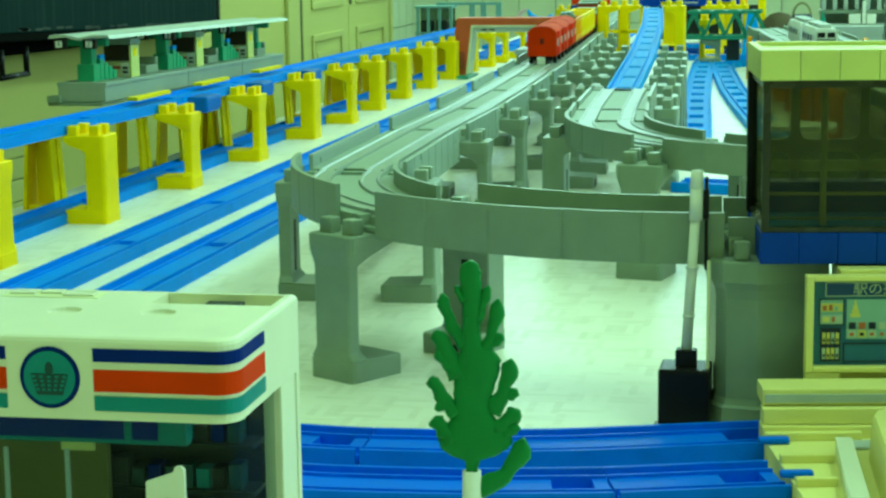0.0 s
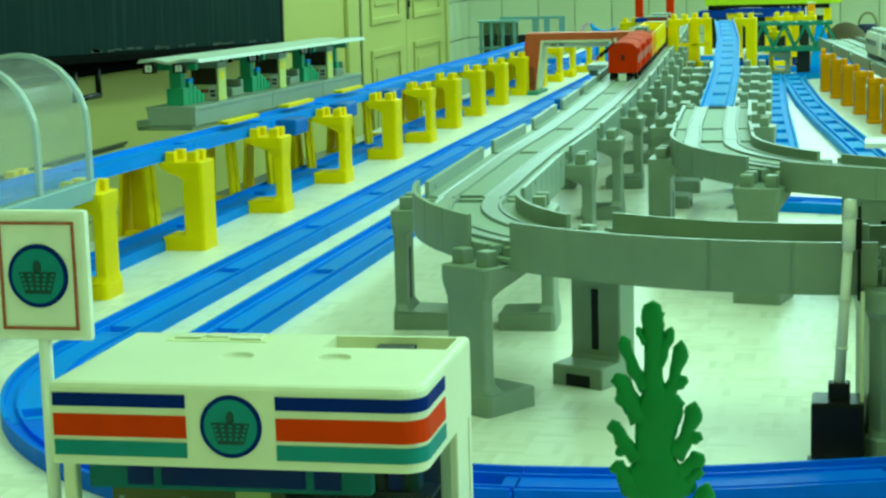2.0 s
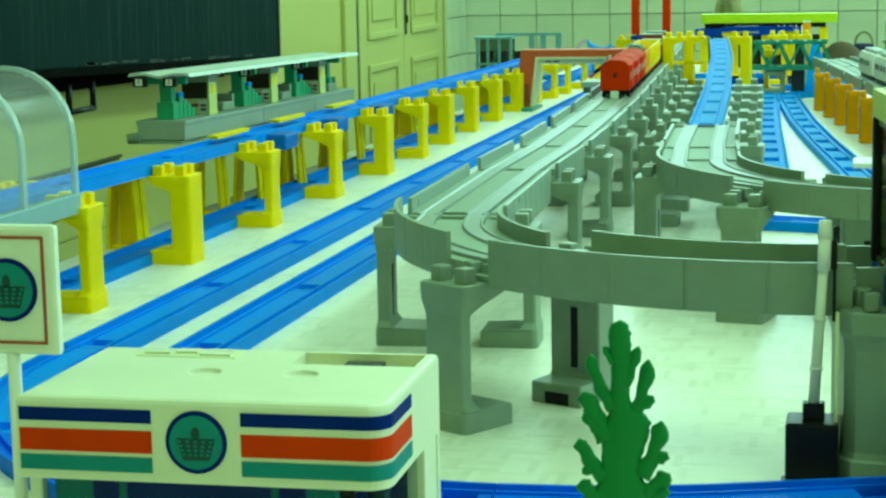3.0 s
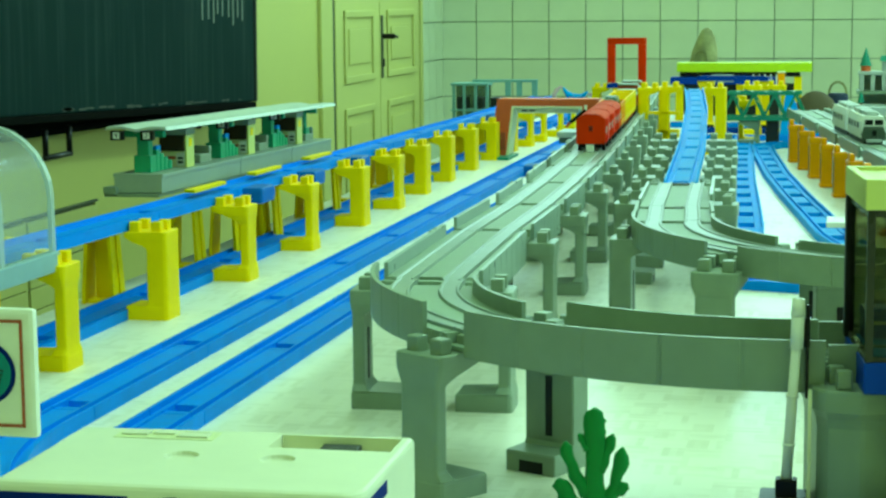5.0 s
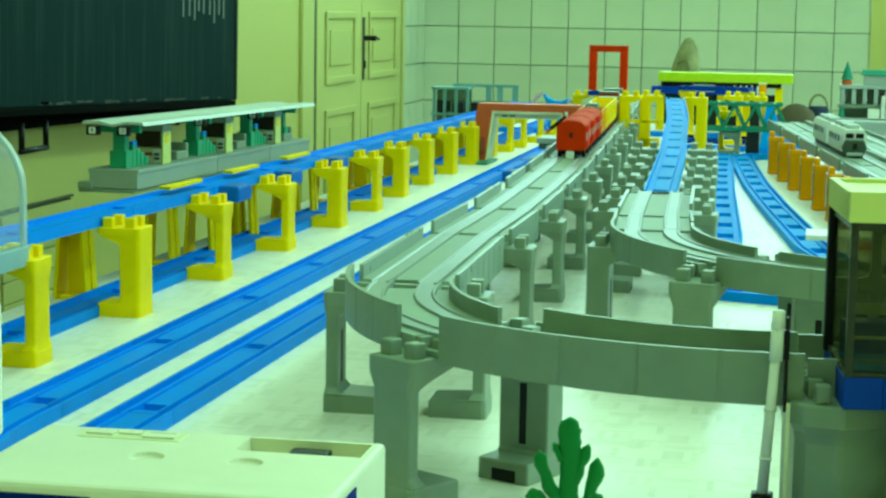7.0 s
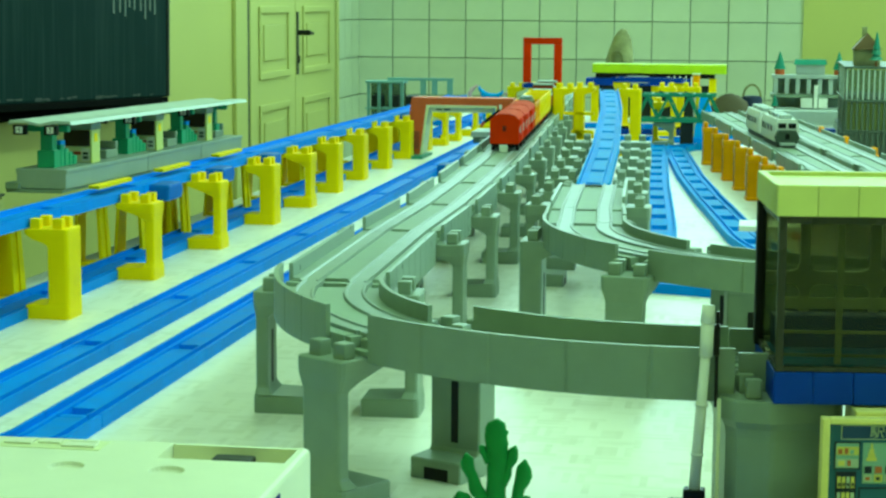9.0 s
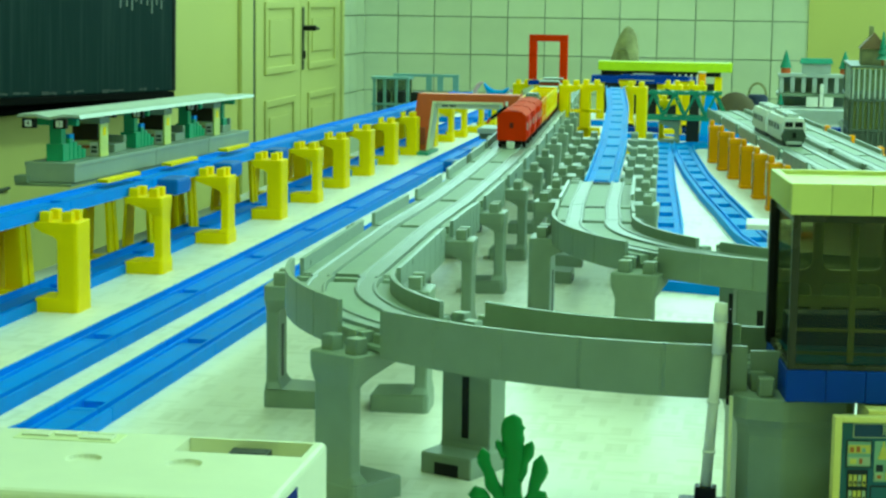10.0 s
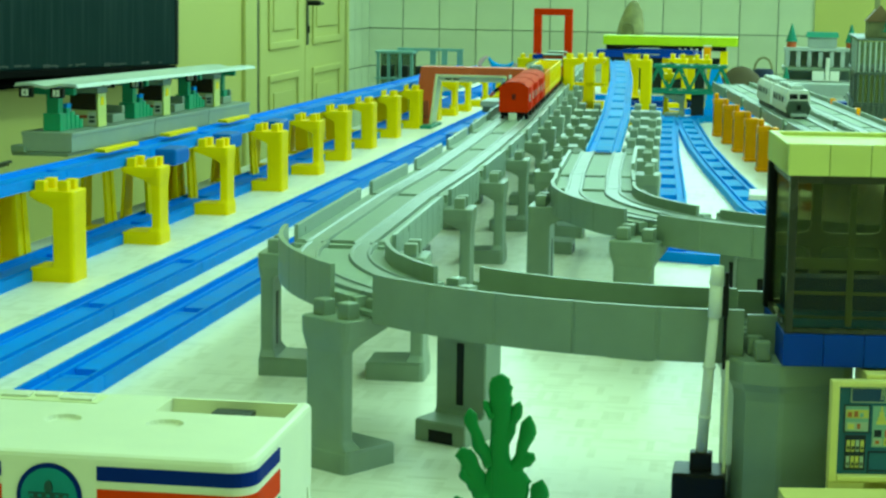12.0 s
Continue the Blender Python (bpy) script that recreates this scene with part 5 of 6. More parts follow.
brace = base("tower_brace", pose(0.0, 0, 0), "yellow plastic cross brace between toy towers", "toy pier")
part("bar", boxes((0.24, 0.305, 1.684, 1.692, 0.028, 0.042), (0.252, 0.305, 1.684, 1.692, 0.066, 0.072), bev=0.001), YELLOW, brace)
lay([(0.10, 2.40, 0.0775), (0.16, 2.39, 0.0775)], DEEPBLUE, "dark blue toy rail below the red gate", "rails of the upper line")
lay([(0.29, 2.30, 0.0965), (0.43, 2.28, 0.0965)], DEEPBLUE, "dark blue toy rail crossing behind the ramp", "rails of the upper line")
for x in (0.305, 0.415):
    pier(x, 2.29, 90, "yellow", h=0.0965)
rg = base("red_gate", pose(0.0, 2.42, 0), "tall red toy gate standing on yellow piers", "toy gate")
part("post", boxes((0.0935, 0.1095, 0, 0.014, 0.0865, 0.165), bev=0.0008), RED, rg)
part("post", boxes((0.157, 0.173, 0, 0.014, 0.0865, 0.165), bev=0.0008), RED, rg)
part("beam", boxes((0.0935, 0.173, 0, 0.014, 0.1652, 0.1785), bev=0.0008), RED, rg)
for x, y in ((0.078, 2.44), (0.118, 2.47), (0.16, 2.44)):
    pier(x + 0.02, y - 0.01, 180, "yellow", h=0.0775, slim=False)

tb = base("truss_bridge", pose(0.0, 1.86, 0), "teal plastic toy truss bridge on piers", "toy bridge")
for y in (0.0, 0.055):
    bm = boxes((0.360, 0.512, y, y + 0.003, 0.0455, 0.0525), (0.372, 0.500, y, y + 0.003, 0.090, 0.0955), bev=0.0006)
    n = 8
    for k in range(n):
        x0 = 0.364 + 0.144 * k / n
        x1 = 0.364 + 0.144 * (k + 1) / n
        za, zb = (0.052, 0.091) if k % 2 == 0 else (0.091, 0.052)
        part("diagonal", upright(bmesh.new(), [(x0 - 0.0022, za), (x0 + 0.0022, za), (x1 + 0.0022, zb), (x1 - 0.0022, zb)], y + 0.0001, y + 0.0029), TEAL, tb)
    part("truss_side", bm, TEAL, tb)
part("floor", boxes((0.360, 0.512, 0.003, 0.055, 0.0455, 0.049)), TEAL, tb)
for k in range(5):
    part("cross_bar", boxes((0.388 + 0.024 * k, 0.392 + 0.024 * k, 0.003, 0.055, 0.0915, 0.095)), TEAL, tb)
pier(0.393, 1.88, 0, "grey", h=0.0445)
dk = base("dark_pier", pose(0.44, 1.88, 0), "dark grey toy pier under the truss bridge", "toy pier")
part("column", boxes((0, 0.022, -0.012, 0.012, 0.004, 0.0445), (-0.004, 0.028, -0.016, 0.016, 0, 0.004), bev=0.0012), DARK, dk)
pier(0.425, 1.93, 180, "yellow", h=0.0775)
lay([(0.28, 2.02, 0), (0.62, 2.0, 0)], BLUE, BL, "rails across the far table")
lay([(0.30, 2.2, 0), (0.66, 2.2, 0)], DEEPBLUE, BL, "rails across the far table")
lay([(-0.08, 2.35, 0), (0.62, 2.36, 0)], BLUE, BL, "rails across the far table")

ls = base("lime_station", pose(0.0, 2.55, 0), "toy station with lime green roof and dark platform", "toy station")
part("roof", boxes((0.225, 0.506, 0, 0.06, 0.103, 0.1225), bev=0.002), LIME, ls)
# added black panel that stands in for the roof's shadow
part("shadow_panel", boxes((0.232, 0.482, 0.004, 0.056, 0.0935, 0.1028), bev=0.0008), BLACK, ls, "black panel for the shadow under the roof")
part("platform", boxes((0.212, 0.44, -0.004, 0.056, 0.0775, 0.0925), bev=0.001), DEEPBLUE, ls, "dark blue deck")
part("rear_wall", boxes((0.22, 0.48, 0.05, 0.055, 0.01, 0.077)), DARK, ls)
for x in (0.222, 0.35, 0.47):
    part("leg", boxes((x, x + 0.016, 0.01, 0.03, 0, 0.0773 if x < 0.4 else 0.0934), bev=0.001), YELLOW, ls, "yellow leg")
part("sign", boxes((0.30, 0.345, -0.0075, -0.0043, 0.083, 0.0985), bev=0.0006), PALEGREY, ls, "pale grey sign")
for k in range(6):
    part("railing_post", boxes((0.385 + 0.012 * k, 0.388 + 0.012 * k, -0.006, -0.0042, 0.0775, 0.0985)), WHITE, ls)
perch = base("toy_post", pose(0.455, 2.196, 0), "thin grey toy post under the orange box", "toy post")
part("post", boxes((-0.004, 0.004, -0.004, 0.004, 0, 0.0915), bev=0.001), PALEGREY, perch)
slide = base("blue_chute", pose(0.455, 2.1, 0), "bright blue sloping toy chute beside the truss bridge", "toy chute")
part("chute", upright(bmesh.new(), [(0.0, 0.0), (0.012, 0.085), (0.022, 0.085), (0.044, 0.02), (0.075, 0.014), (0.075, 0.0)], 0, 0.02), LIGHTBLUE, slide)
fig = base("orange_box", pose(0.448, 2.19, 0.083), "small orange and white box on the upper rail", "toy box")
part("body", boxes((0, 0.014, 0, 0.012, 0.009, 0.032), bev=0.002), ORANGE, fig)
part("lid", boxes((-0.001, 0.015, -0.001, 0.013, 0.032, 0.0355), bev=0.001), CREAM, fig)
for x in (0.385, 0.43):
    pier(x, 2.14, 0, "yellow", h=0.095)

# soft bag leaning behind the lime station
bag = base("felt_bag", pose(0.264, 2.72, 0), "tan felt bag slumped behind the lime station", "bag")
bm = bmesh.new()
rings = []
for z, r in ((0, 0.05), (0.06, 0.055), (0.11, 0.052), (0.145, 0.043), (0.172, 0.032), (0.188, 0.018), (0.194, 0.005)):
    rings.append([(r * 0.62 * math.cos(a) * (1 + 0.08 * math.sin(3 * a + z * 40)) + z * 0.06, r * 0.6 * math.sin(a), z) for a in [math.pi * k / 10 for k in range(20)]])
loft(bm, rings)
part("body", bm, TAN, bag, smooth=True)
part("strap", dome_shell(0.016, 0.003, -0.031, -0.028), TAN, bag).location = (0.0, 0, 0.085)

# rack and ribbons behind the arch
rack = base("wire_rack", pose(0.0, 2.36, 0), "pale teal plastic rack with dark bins", "rack")
for x in (-0.222, -0.200, -0.176, -0.152):
    part("upright", boxes((x, x + 0.006, 0, 0.006, 0, 0.083), bev=0.0006), PALETEAL, rack)
part("shelf", boxes((-0.225, -0.145, -0.002, 0.05, 0.083, 0.088), bev=0.0006), PALETEAL, rack)
part("shelf", boxes((-0.225, -0.13, -0.002, 0.05, 0.03, 0.034), bev=0.0006), PALETEAL, rack)
part("shelf", boxes((-0.185, -0.048, 0.03, 0.04, 0.0882, 0.094)), PALETEAL, rack)
for x in (-0.214, -0.18, -0.142):
    part("bin", boxes((x, x + 0.022, 0.004, 0.04, 0.034, 0.058), bev=0.002), DARK, rack, "dark bin")
for x in (-0.116, -0.092, -0.060):
    part("flap", boxes((x, x + 0.012, 0.031, 0.034, 0.060, 0.0881)), PALETEAL, rack)
part("netting", boxes((-0.222, -0.148, 0.042, 0.045, 0.004, 0.0829)), SMOKEGREY, rack, "grey see-through back")
rib = base("ribbon_bundle", pose(0.0, 2.5, 0), "bundle of blue, pink and white ribbons", "ribbons")
part("holder", boxes((0.0, 0.03, -0.01, 0.02, 0, 0.045), bev=0.004), LIGHTBLUE, rib)
# a blue bow slung between pale loops
bow = [(-0.010, 0.071), (-0.002, 0.058), (0.010, 0.050), (0.026, 0.050), (0.042, 0.062)]
rings = []
for i, (x, z) in enumerate(bow):
    h = (0.004, 0.008, 0.010, 0.009, 0.004)[i]
    rings.append([(x + 0.2 * h * math.cos(a), 0.008 * math.sin(a), z + h * math.cos(a)) for a in [math.pi / 4 * k for k in range(8)]])
part("ribbon", loft(bmesh.new(), rings), LIGHTBLUE, rib, "bright blue bow", smooth=True)
for x0, z0, x1, z1, mt in ((-0.004, 0.045, -0.036, 0.058, WHITE), (-0.030, 0.052, -0.012, 0.076, PINK), (0.036, 0.046, 0.056, 0.070, WHITE), (0.046, 0.056, 0.076, 0.080, PINK), (0.030, 0.045, 0.060, 0.060, WHITE)):
    bm = bmesh.new()
    frond(bm, x0, z0, x1, z1, 0.0055, 0.15 if x1 < 0 else -0.15, 0.002)
    part("ribbon", bm, mt, rib, smooth=True)

# ---- grey line on orange piers ----
OH = 0.059
right = [(0.552 + 0.137 * (1.474 - y), y, OH) for y in (1.80, 1.474, 1.1, 0.84, 0.60, 0.40)]
right2 = [(x + 0.066, y, z) for x, y, z in right]
for ln in (right, right2):
    tot, s = length(ln), 0.0
    while s < tot - 0.02:
        elevated_rail(ln, s, min(s + 0.214, tot), GL, "rails of the grey line on orange piers", gap=0.02, hi=(14.0, 14.0))
        s += 0.214
for k in range(12):
    side, y = (0, 1.562 - 0.130 * k) if k < 8 else (1, 1.5 - 0.2 * (k - 8))
    e = base("orange_pier", pose((0.508 if side == 0 else 0.668) + 0.137 * (1.474 - y), y, 0, 0, 0, 188 if side == 0 else 8), "orange plastic toy pier with a stud on top", "toy pier", "orange piers")
    part("column", boxes((-0.007, 0.008, -0.0095, 0.0095, 0.0, OH - 0.0005), (-0.010, 0.009, -0.0112, 0.0112, OH - 0.009, OH - 0.0004), (-0.010, 0.009, -0.0112, 0.0112, 0.0, 0.005), bev=0.0022), ORANGE, e)
    part("stud", boxes((0.0005, 0.0078, -0.0075, 0.0075, OH - 0.0006, OH + 0.0085), bev=0.0022), ORANGE, e)
    # groove drawn as a raised strip, its shade painted brown
    part("groove", boxes((0.0079, 0.0084, -0.0025, 0.0025, 0.006, OH - 0.012)), BROWNRED, e, "brown strip for the shade in the groove")


# ---- trains ----
def wheels(e, l, w=0.0125):
    for x in (-l * 0.32, l * 0.32):
        for s in (-1, 1):
            part("wheel", cyl(bmesh.new(), (x, s * w, 0.0062), (x, s * (w + 0.004), 0.0062), 0.0062, n=16), BLACK, e)


def chassis(e, l, mat=BLACK, w=0.0155):
    part("chassis", boxes((-l / 2 + 0.004, l / 2 - 0.004, -w + 0.003, w - 0.003, 0.004, 0.0092), bev=0.0008), mat, e)
    part("coupling", boxes((-l / 2 - 0.012, -l / 2 + 0.006, -0.004, 0.004, 0.004, 0.0065), bev=0.0008), WHITE, e, "white coupling hook")
    wheels(e, l)


def boxcar(m):
    e = base("goods_wagon", m, "red toy goods wagon with dull red curved roof", "toy wagon", "red goods wagons")
    l, w = 0.100, 0.0172
    prof = [(-w, 0.0095), (w, 0.0095), (w, 0.0385), (w * 0.7, 0.0425), (w * 0.3, 0.0442), (-w * 0.3, 0.0442), (-w * 0.7, 0.0425), (-w, 0.0385)]
    part("body", loft(bmesh.new(), [[(x, y, z) for y, z in prof] for x in (-l / 2, l / 2)]), RED, e)
    roof = [(-w - 0.0004, 0.0388), (-w * 0.7, 0.0429), (-w * 0.3, 0.0447), (w * 0.3, 0.0447), (w * 0.7, 0.0429), (w + 0.0004, 0.0388), (w * 0.7, 0.0436), (w * 0.3, 0.0455), (-w * 0.3, 0.0455), (-w * 0.7, 0.0436)]
    part("roof", loft(bmesh.new(), [[(x, y, z) for y, z in roof] for x in (-l / 2 + 0.0015, l / 2 - 0.0015)]), ROOFRED, e, "dull red curved roof")
    part("end_hatch", boxes((-l / 2 - 0.0008, -l / 2 - 0.0001, -0.0022, 0.0022, 0.0245, 0.031), bev=0.0004), BROWNDARK, e, "dark red end panel")
    bm = bmesh.new()
    for s in (-1, 1):
        for x in (-0.045, -0.03, -0.016, 0.016, 0.03, 0.045):
            box(bm, x - 0.0007, x + 0.0007, s * w, s * (w + 0.0006), 0.011, 0.038)
        part("sliding_door", boxes((-0.014, 0.014, s * w, s * (w + 0.0012), 0.011, 0.0375)), RED, e)
    part("side_ribs", bm, RED, e)["kind"] = "stuff"
    for s in (-1, 1):
        for x in (-0.037, -0.023, 0.022, 0.036):
            part("marking", boxes((x - 0.003, x + 0.003, s * (w + 0.0007), s * (w + 0.0010), 0.021, 0.030)), PALEGREY, e, "pale unreadable marking")
    part("tail_plate", boxes((-l / 2 - 0.0145, -l / 2 - 0.0125, -0.0048, 0.0048, 0.0005, 0.0095), bev=0.0006), WHITE, e, "white tail plate")
    chassis(e, l)
    return e


def opencar(m, mat, under, label, cat, load=False):
    e = base("open_wagon", m, label, cat, "")
    l, w = 0.106, 0.0172
    body = part("body", boxes((-l / 2, l / 2, -w, w, 0.0095, 0.017), (-l / 2, l / 2, -w, -w + 0.002, 0.0345, 0.041), (-l / 2, l / 2, w - 0.002, w, 0.0345, 0.041), (-l / 2, -l / 2 + 0.003, -w, w, 0.017, 0.041), (l / 2 - 0.003, l / 2, -w, w, 0.017, 0.041), bev=0.0006), mat, e)
    for s in (-1, 1):
        for k in range(7):
            x = -l / 2 + 0.004 + (l - 0.008) * k / 6
            part("side_post", boxes((x - 0.003, x + 0.003, s * (w - 0.0022), s * w - s * 0.0001, 0.0165, 0.035), bev=0.0005), mat, body)
    part("under_frame", boxes((-l / 2 + 0.002, l / 2 - 0.002, -w + 0.001, w - 0.001, 0.0055, 0.0094), bev=0.0008), under, e)
    if load:
        c = part("car_load", loft(bmesh.new(), [[(x * s, y * s, z) for x, y in ((-0.03, -0.012), (0.03, -0.012), (0.03, 0.012), (-0.03, 0.012))] for z, s in ((0.018, 1), (0.035, 1), (0.0415, 0.86), (0.0485, 0.62))]), DARKGREEN, e, "dark green toy car on board")
    chassis(e, l, under)
    return e


def loco(m):
    e = base("diesel_locomotive", m, "orange-red toy diesel locomotive with grey bonnet tops", "toy locomotive", "locomotives")
    l, w = 0.118, 0.017
    part("body", boxes((-l / 2, l / 2, -w, w, 0.0125, 0.031), bev=0.0015), LOCORED, e)
    part("white_line", boxes((-l / 2 - 0.0002, l / 2 + 0.0002, -w - 0.0003, w + 0.0003, 0.0312, 0.0338), bev=0.0004), WHITE, e, "white side line")
    part("bonnet_top", boxes((-l / 2 + 0.001, 0.006, -w + 0.001, w - 0.001, 0.034, 0.0405), (0.034, l / 2 - 0.001, -w + 0.001, w - 0.001, 0.034, 0.0405), bev=0.002), GREY, e, "grey bonnet top")
    cabp = part("cab", boxes((0.0065, 0.0335, -w + 0.0005, w - 0.0005, 0.034, 0.045), bev=0.001), LOCORED, e)
    part("cab_roof", boxes((0.004, 0.036, -w, w, 0.0452, 0.0478), bev=0.0012), GREY, cabp, "grey cab roof")
    part("cab_window", boxes((0.010, 0.018, -w + 0.0001, w - 0.0001, 0.036, 0.043), (0.022, 0.030, -w + 0.0001, w - 0.0001, 0.036, 0.043)), BLACK, cabp, "dark cab window")
    part("skirt", boxes((-l / 2 + 0.003, l / 2 - 0.003, -w + 0.0005, w - 0.0005, 0.006, 0.0122), bev=0.0008), DARK, e)
    for s in (-1, 1):
        part("end_stripe", boxes((-l / 2 - 0.0012, -l / 2 - 0.0001, s * 0.006 - 0.003, s * 0.006 + 0.003, 0.012, 0.030), bev=0.0004), WHITE, e, "white warning stripe")
    chassis(e, l, DARK)
    return e


ROOFRED = plastic("dull_red_plastic", (0.66, 0.05, 0.003), 0.6, spec=0.03)
BROWNDARK = plastic("dark_red_plastic", (0.16, 0.012, 0.006), 0.4)
DARKGREEN = plastic("dark_green_plastic", (0.006, 0.04, 0.012), 0.25)
train_line = one_straight + [(0.168, 2.47, deck_height(2.47)), (0.150, 2.72, deck_height(2.72))]
RAILTOP = 0.0092
s = TRAIN_S
for k in range(9):
    half_l = 0.058 if k < 7 else 0.066
    s += half_l
    x, y, z, hd = along(train_line, s)
    m = pose(x, y, z + RAILTOP, 0, 0, hd)
    if k < 3:
        boxcar(m)
    elif k == 3:
        opencar(m, ORANGE, DARK, "orange toy wagon carrying a dark green car", "toy wagon", True)
    elif k < 7:
        opencar(m, YELLOW, RED, "yellow toy wagon with open sides and red frame", "toy wagon")
    else:
        loco(m)
    s += half_l
# the grey line runs on beneath the train's front
for p, q in zip(train_line[len(one_straight) - 1:], train_line[len(one_straight):]):
    elevated_rail([p, q], 0, length([p, q]), GL, "rails of the first grey line", gap=0.024, hi=(17.0, 12.8), lo=(-12, -12), panels=8, wall_mat=PALEWALL)

def freight_loco(m, front):
    e = base("electric_locomotive", m, "white toy electric locomotive with grey-green front and roof gear", "toy locomotive", "white train")
    l, w = 0.075, 0.0168
    part("body", loft(bmesh.new(), [[(x, y * sc, z) for y, z in ((-w, 0.007), (w, 0.007), (w, 0.027), (w * 0.8, 0.0345), (-w * 0.8, 0.0345), (-w, 0.027))] for x, sc in ((-l, 0.97), (-l + 0.004, 1), (l - 0.004, 1), (l, 0.97))]), WHITE, e)
    if front:
        for y in (-0.0125, 0.0015):
            part("windscreen", boxes((l - 0.0002, l + 0.0012, y, y + 0.011, 0.0238, 0.0300), bev=0.0004), BLACK, e, "black windscreen")
    if front:
        part("nose", loft(bmesh.new(), [[(x, y * w, z) for y, z in ((-0.82 * f, z0), (0.82 * f, z0), (f, (z0 + z1) / 2), (0.74 * f, z1), (-0.74 * f, z1), (-f, (z0 + z1) / 2))] for x, f, z0, z1 in ((l + 0.0001, 1.06, 0.004, 0.0220), (l + 0.0055, 0.98, 0.005, 0.0205))]), plastic("nose_grey_green_plastic", (0.06, 0.085, 0.065), 0.4), e, "grey-green nose")
        part("nose_door", boxes((l + 0.0055, l + 0.0066, -0.003, 0.003, 0.0105, 0.0175), bev=0.0003), BLACK, e, "dark nose door")
        part("coupler_plate", boxes((l - 0.002, l + 0.009, -0.011, 0.011, 0.0025, 0.0065), bev=0.001), PALEGREY, e)
    for x0, x1 in ((-0.06, -0.03), (-0.015, 0.02), (0.035, 0.06)):
        part("roof_gear", boxes((x0, x1, -0.009, 0.009, 0.0346, 0.0395), bev=0.001), PALEGREY, e)
    for sgn in (-1, 1):
        for x in (-0.055, -0.03, 0.0, 0.03):
            part("side_window", boxes((x, x + 0.014, sgn * w, sgn * (w + 0.0005), 0.0185, 0.0255)), DARK, e, "dark side window")
    part("skirt", boxes((-l + 0.003, l - 0.001, -0.013, 0.013, -0.001, 0.0068), bev=0.001), DARK, e)
    return e


for s, fr in ((0.685, True), (0.530, False)):
    x, y, z, hd = along(right, s)
    freight_loco(pose(x, y, OH + RAILTOP, 0, 0, hd) @ Matrix.Diagonal((0.90, 0.92, 1.05, 1)), fr)


# ---- buildings on the far right of the table ----
def cone_roof(e, x, y, z, r, h, mat):
    part("spire", cyl(bmesh.new(), (x, y, z), (x, y, z + h), r, 0.0008, 12), mat, e, "green pointed roof")


cas = base("toy_castle", pose(0.60, 2.2, 0), "grey toy castle with green pointed roofs", "toy castle")
part("base", boxes((0.0, 0.17, 0, 0.12, 0.0, 0.056), bev=0.001), PALEGREY, cas)
part("gallery_floor", boxes((-0.004, 0.14, -0.004, 0.08, 0.075, 0.0815), bev=0.0008), GREY, cas)
part("gallery_wall", boxes((0.0, 0.136, 0.04, 0.08, 0.0562, 0.075), bev=0.0008), GREY, cas)
for k in range(7):
    part("column", boxes((0.001 + 0.0205 * k, 0.009 + 0.0205 * k, 0.0, 0.01, 0.0817, 0.111), bev=0.0008), PALEGREY, cas)
part("gallery_back", boxes((0.0, 0.136, 0.03, 0.034, 0.0817, 0.111)), GREY, cas)
part("gallery_top", boxes((-0.002, 0.138, -0.002, 0.04, 0.1112, 0.118), bev=0.0008), PALEGREY, cas)
for x in (0.012, 0.122):
    part("turret", cyl(bmesh.new(), (x, 0.012, 0.1182), (x, 0.012, 0.128), 0.009, n=12), SALMON, cas)
    cone_roof(cas, x, 0.012, 0.128, 0.0115, 0.034, TEAL)
part("keep", boxes((0.042, 0.096, 0.01, 0.035, 0.1182, 0.137), bev=0.0008), PALEGREY, cas)
part("keep_roof", loft(bmesh.new(), [[(0.038, 0.006, 0.137), (0.10, 0.006, 0.137), (0.10, 0.04, 0.137), (0.038, 0.04, 0.137)], [(0.04, 0.018, 0.147), (0.098, 0.018, 0.147), (0.098, 0.028, 0.147), (0.04, 0.028, 0.147)]]), TEAL, cas, "green hipped roof")
for x0, x1 in ((0.052, 0.074), (0.085, 0.102)):
    part("door_block", boxes((x0, x1, -0.012, -0.001, 0.0562, 0.0745), bev=0.001), WHITE, cas)
part("gatepost", boxes((0.0765, 0.0835, -0.012, -0.004, 0.0562, 0.099), bev=0.0008), WHITE, cas)
for x in (0.004, 0.131):
    tree = base("toy_tree", pose(0.60 + x, 2.188, 0.0562), "tiny dark green toy tree on the castle ledge", "toy tree", "castle trees")
    part("crown", cyl(bmesh.new(), (0, 0, 0.003), (0, 0, 0.024), 0.007, 0.001, 10), TEAL, tree)
    part("trunk", cyl(bmesh.new(), (0, 0, 0), (0, 0, 0.0031), 0.002, n=8), BROWNRED, tree)

lorry = base("toy_lorry", pose(0.650, 1.90, 0), "dark blue toy lorry with an open load bed", "toy lorry")
part("cab", loft(bmesh.new(), [[(x, y, z) for x, y in ((0.0, i), (0.034, i), (0.034, 0.026), (0.0, 0.026))] for z, i in ((0.006, 0.0), (0.018, 0.0), (0.029, 0.006))]), DEEPBLUE, lorry)
part("cab_window", boxes((0.004, 0.030, 0.0010, 0.0025, 0.0185, 0.0245)), BLACK, lorry, "dark windscreen")
part("container", boxes((0.004, 0.058, 0.030, 0.075, 0.018, 0.034), bev=0.0012), DEEPBLUE, lorry, "dark blue load bed")
part("frame", boxes((0.002, 0.060, 0.0, 0.075, 0.0065, 0.0178), bev=0.0008), DEEPBLUE, lorry)
for x in (0.001, 0.056):
    for y in (0.012, 0.060):
        part("wheel", cyl(bmesh.new(), (x, y, 0.0065), (x + 0.005, y, 0.0065), 0.0065, n=16), BLACK, lorry)
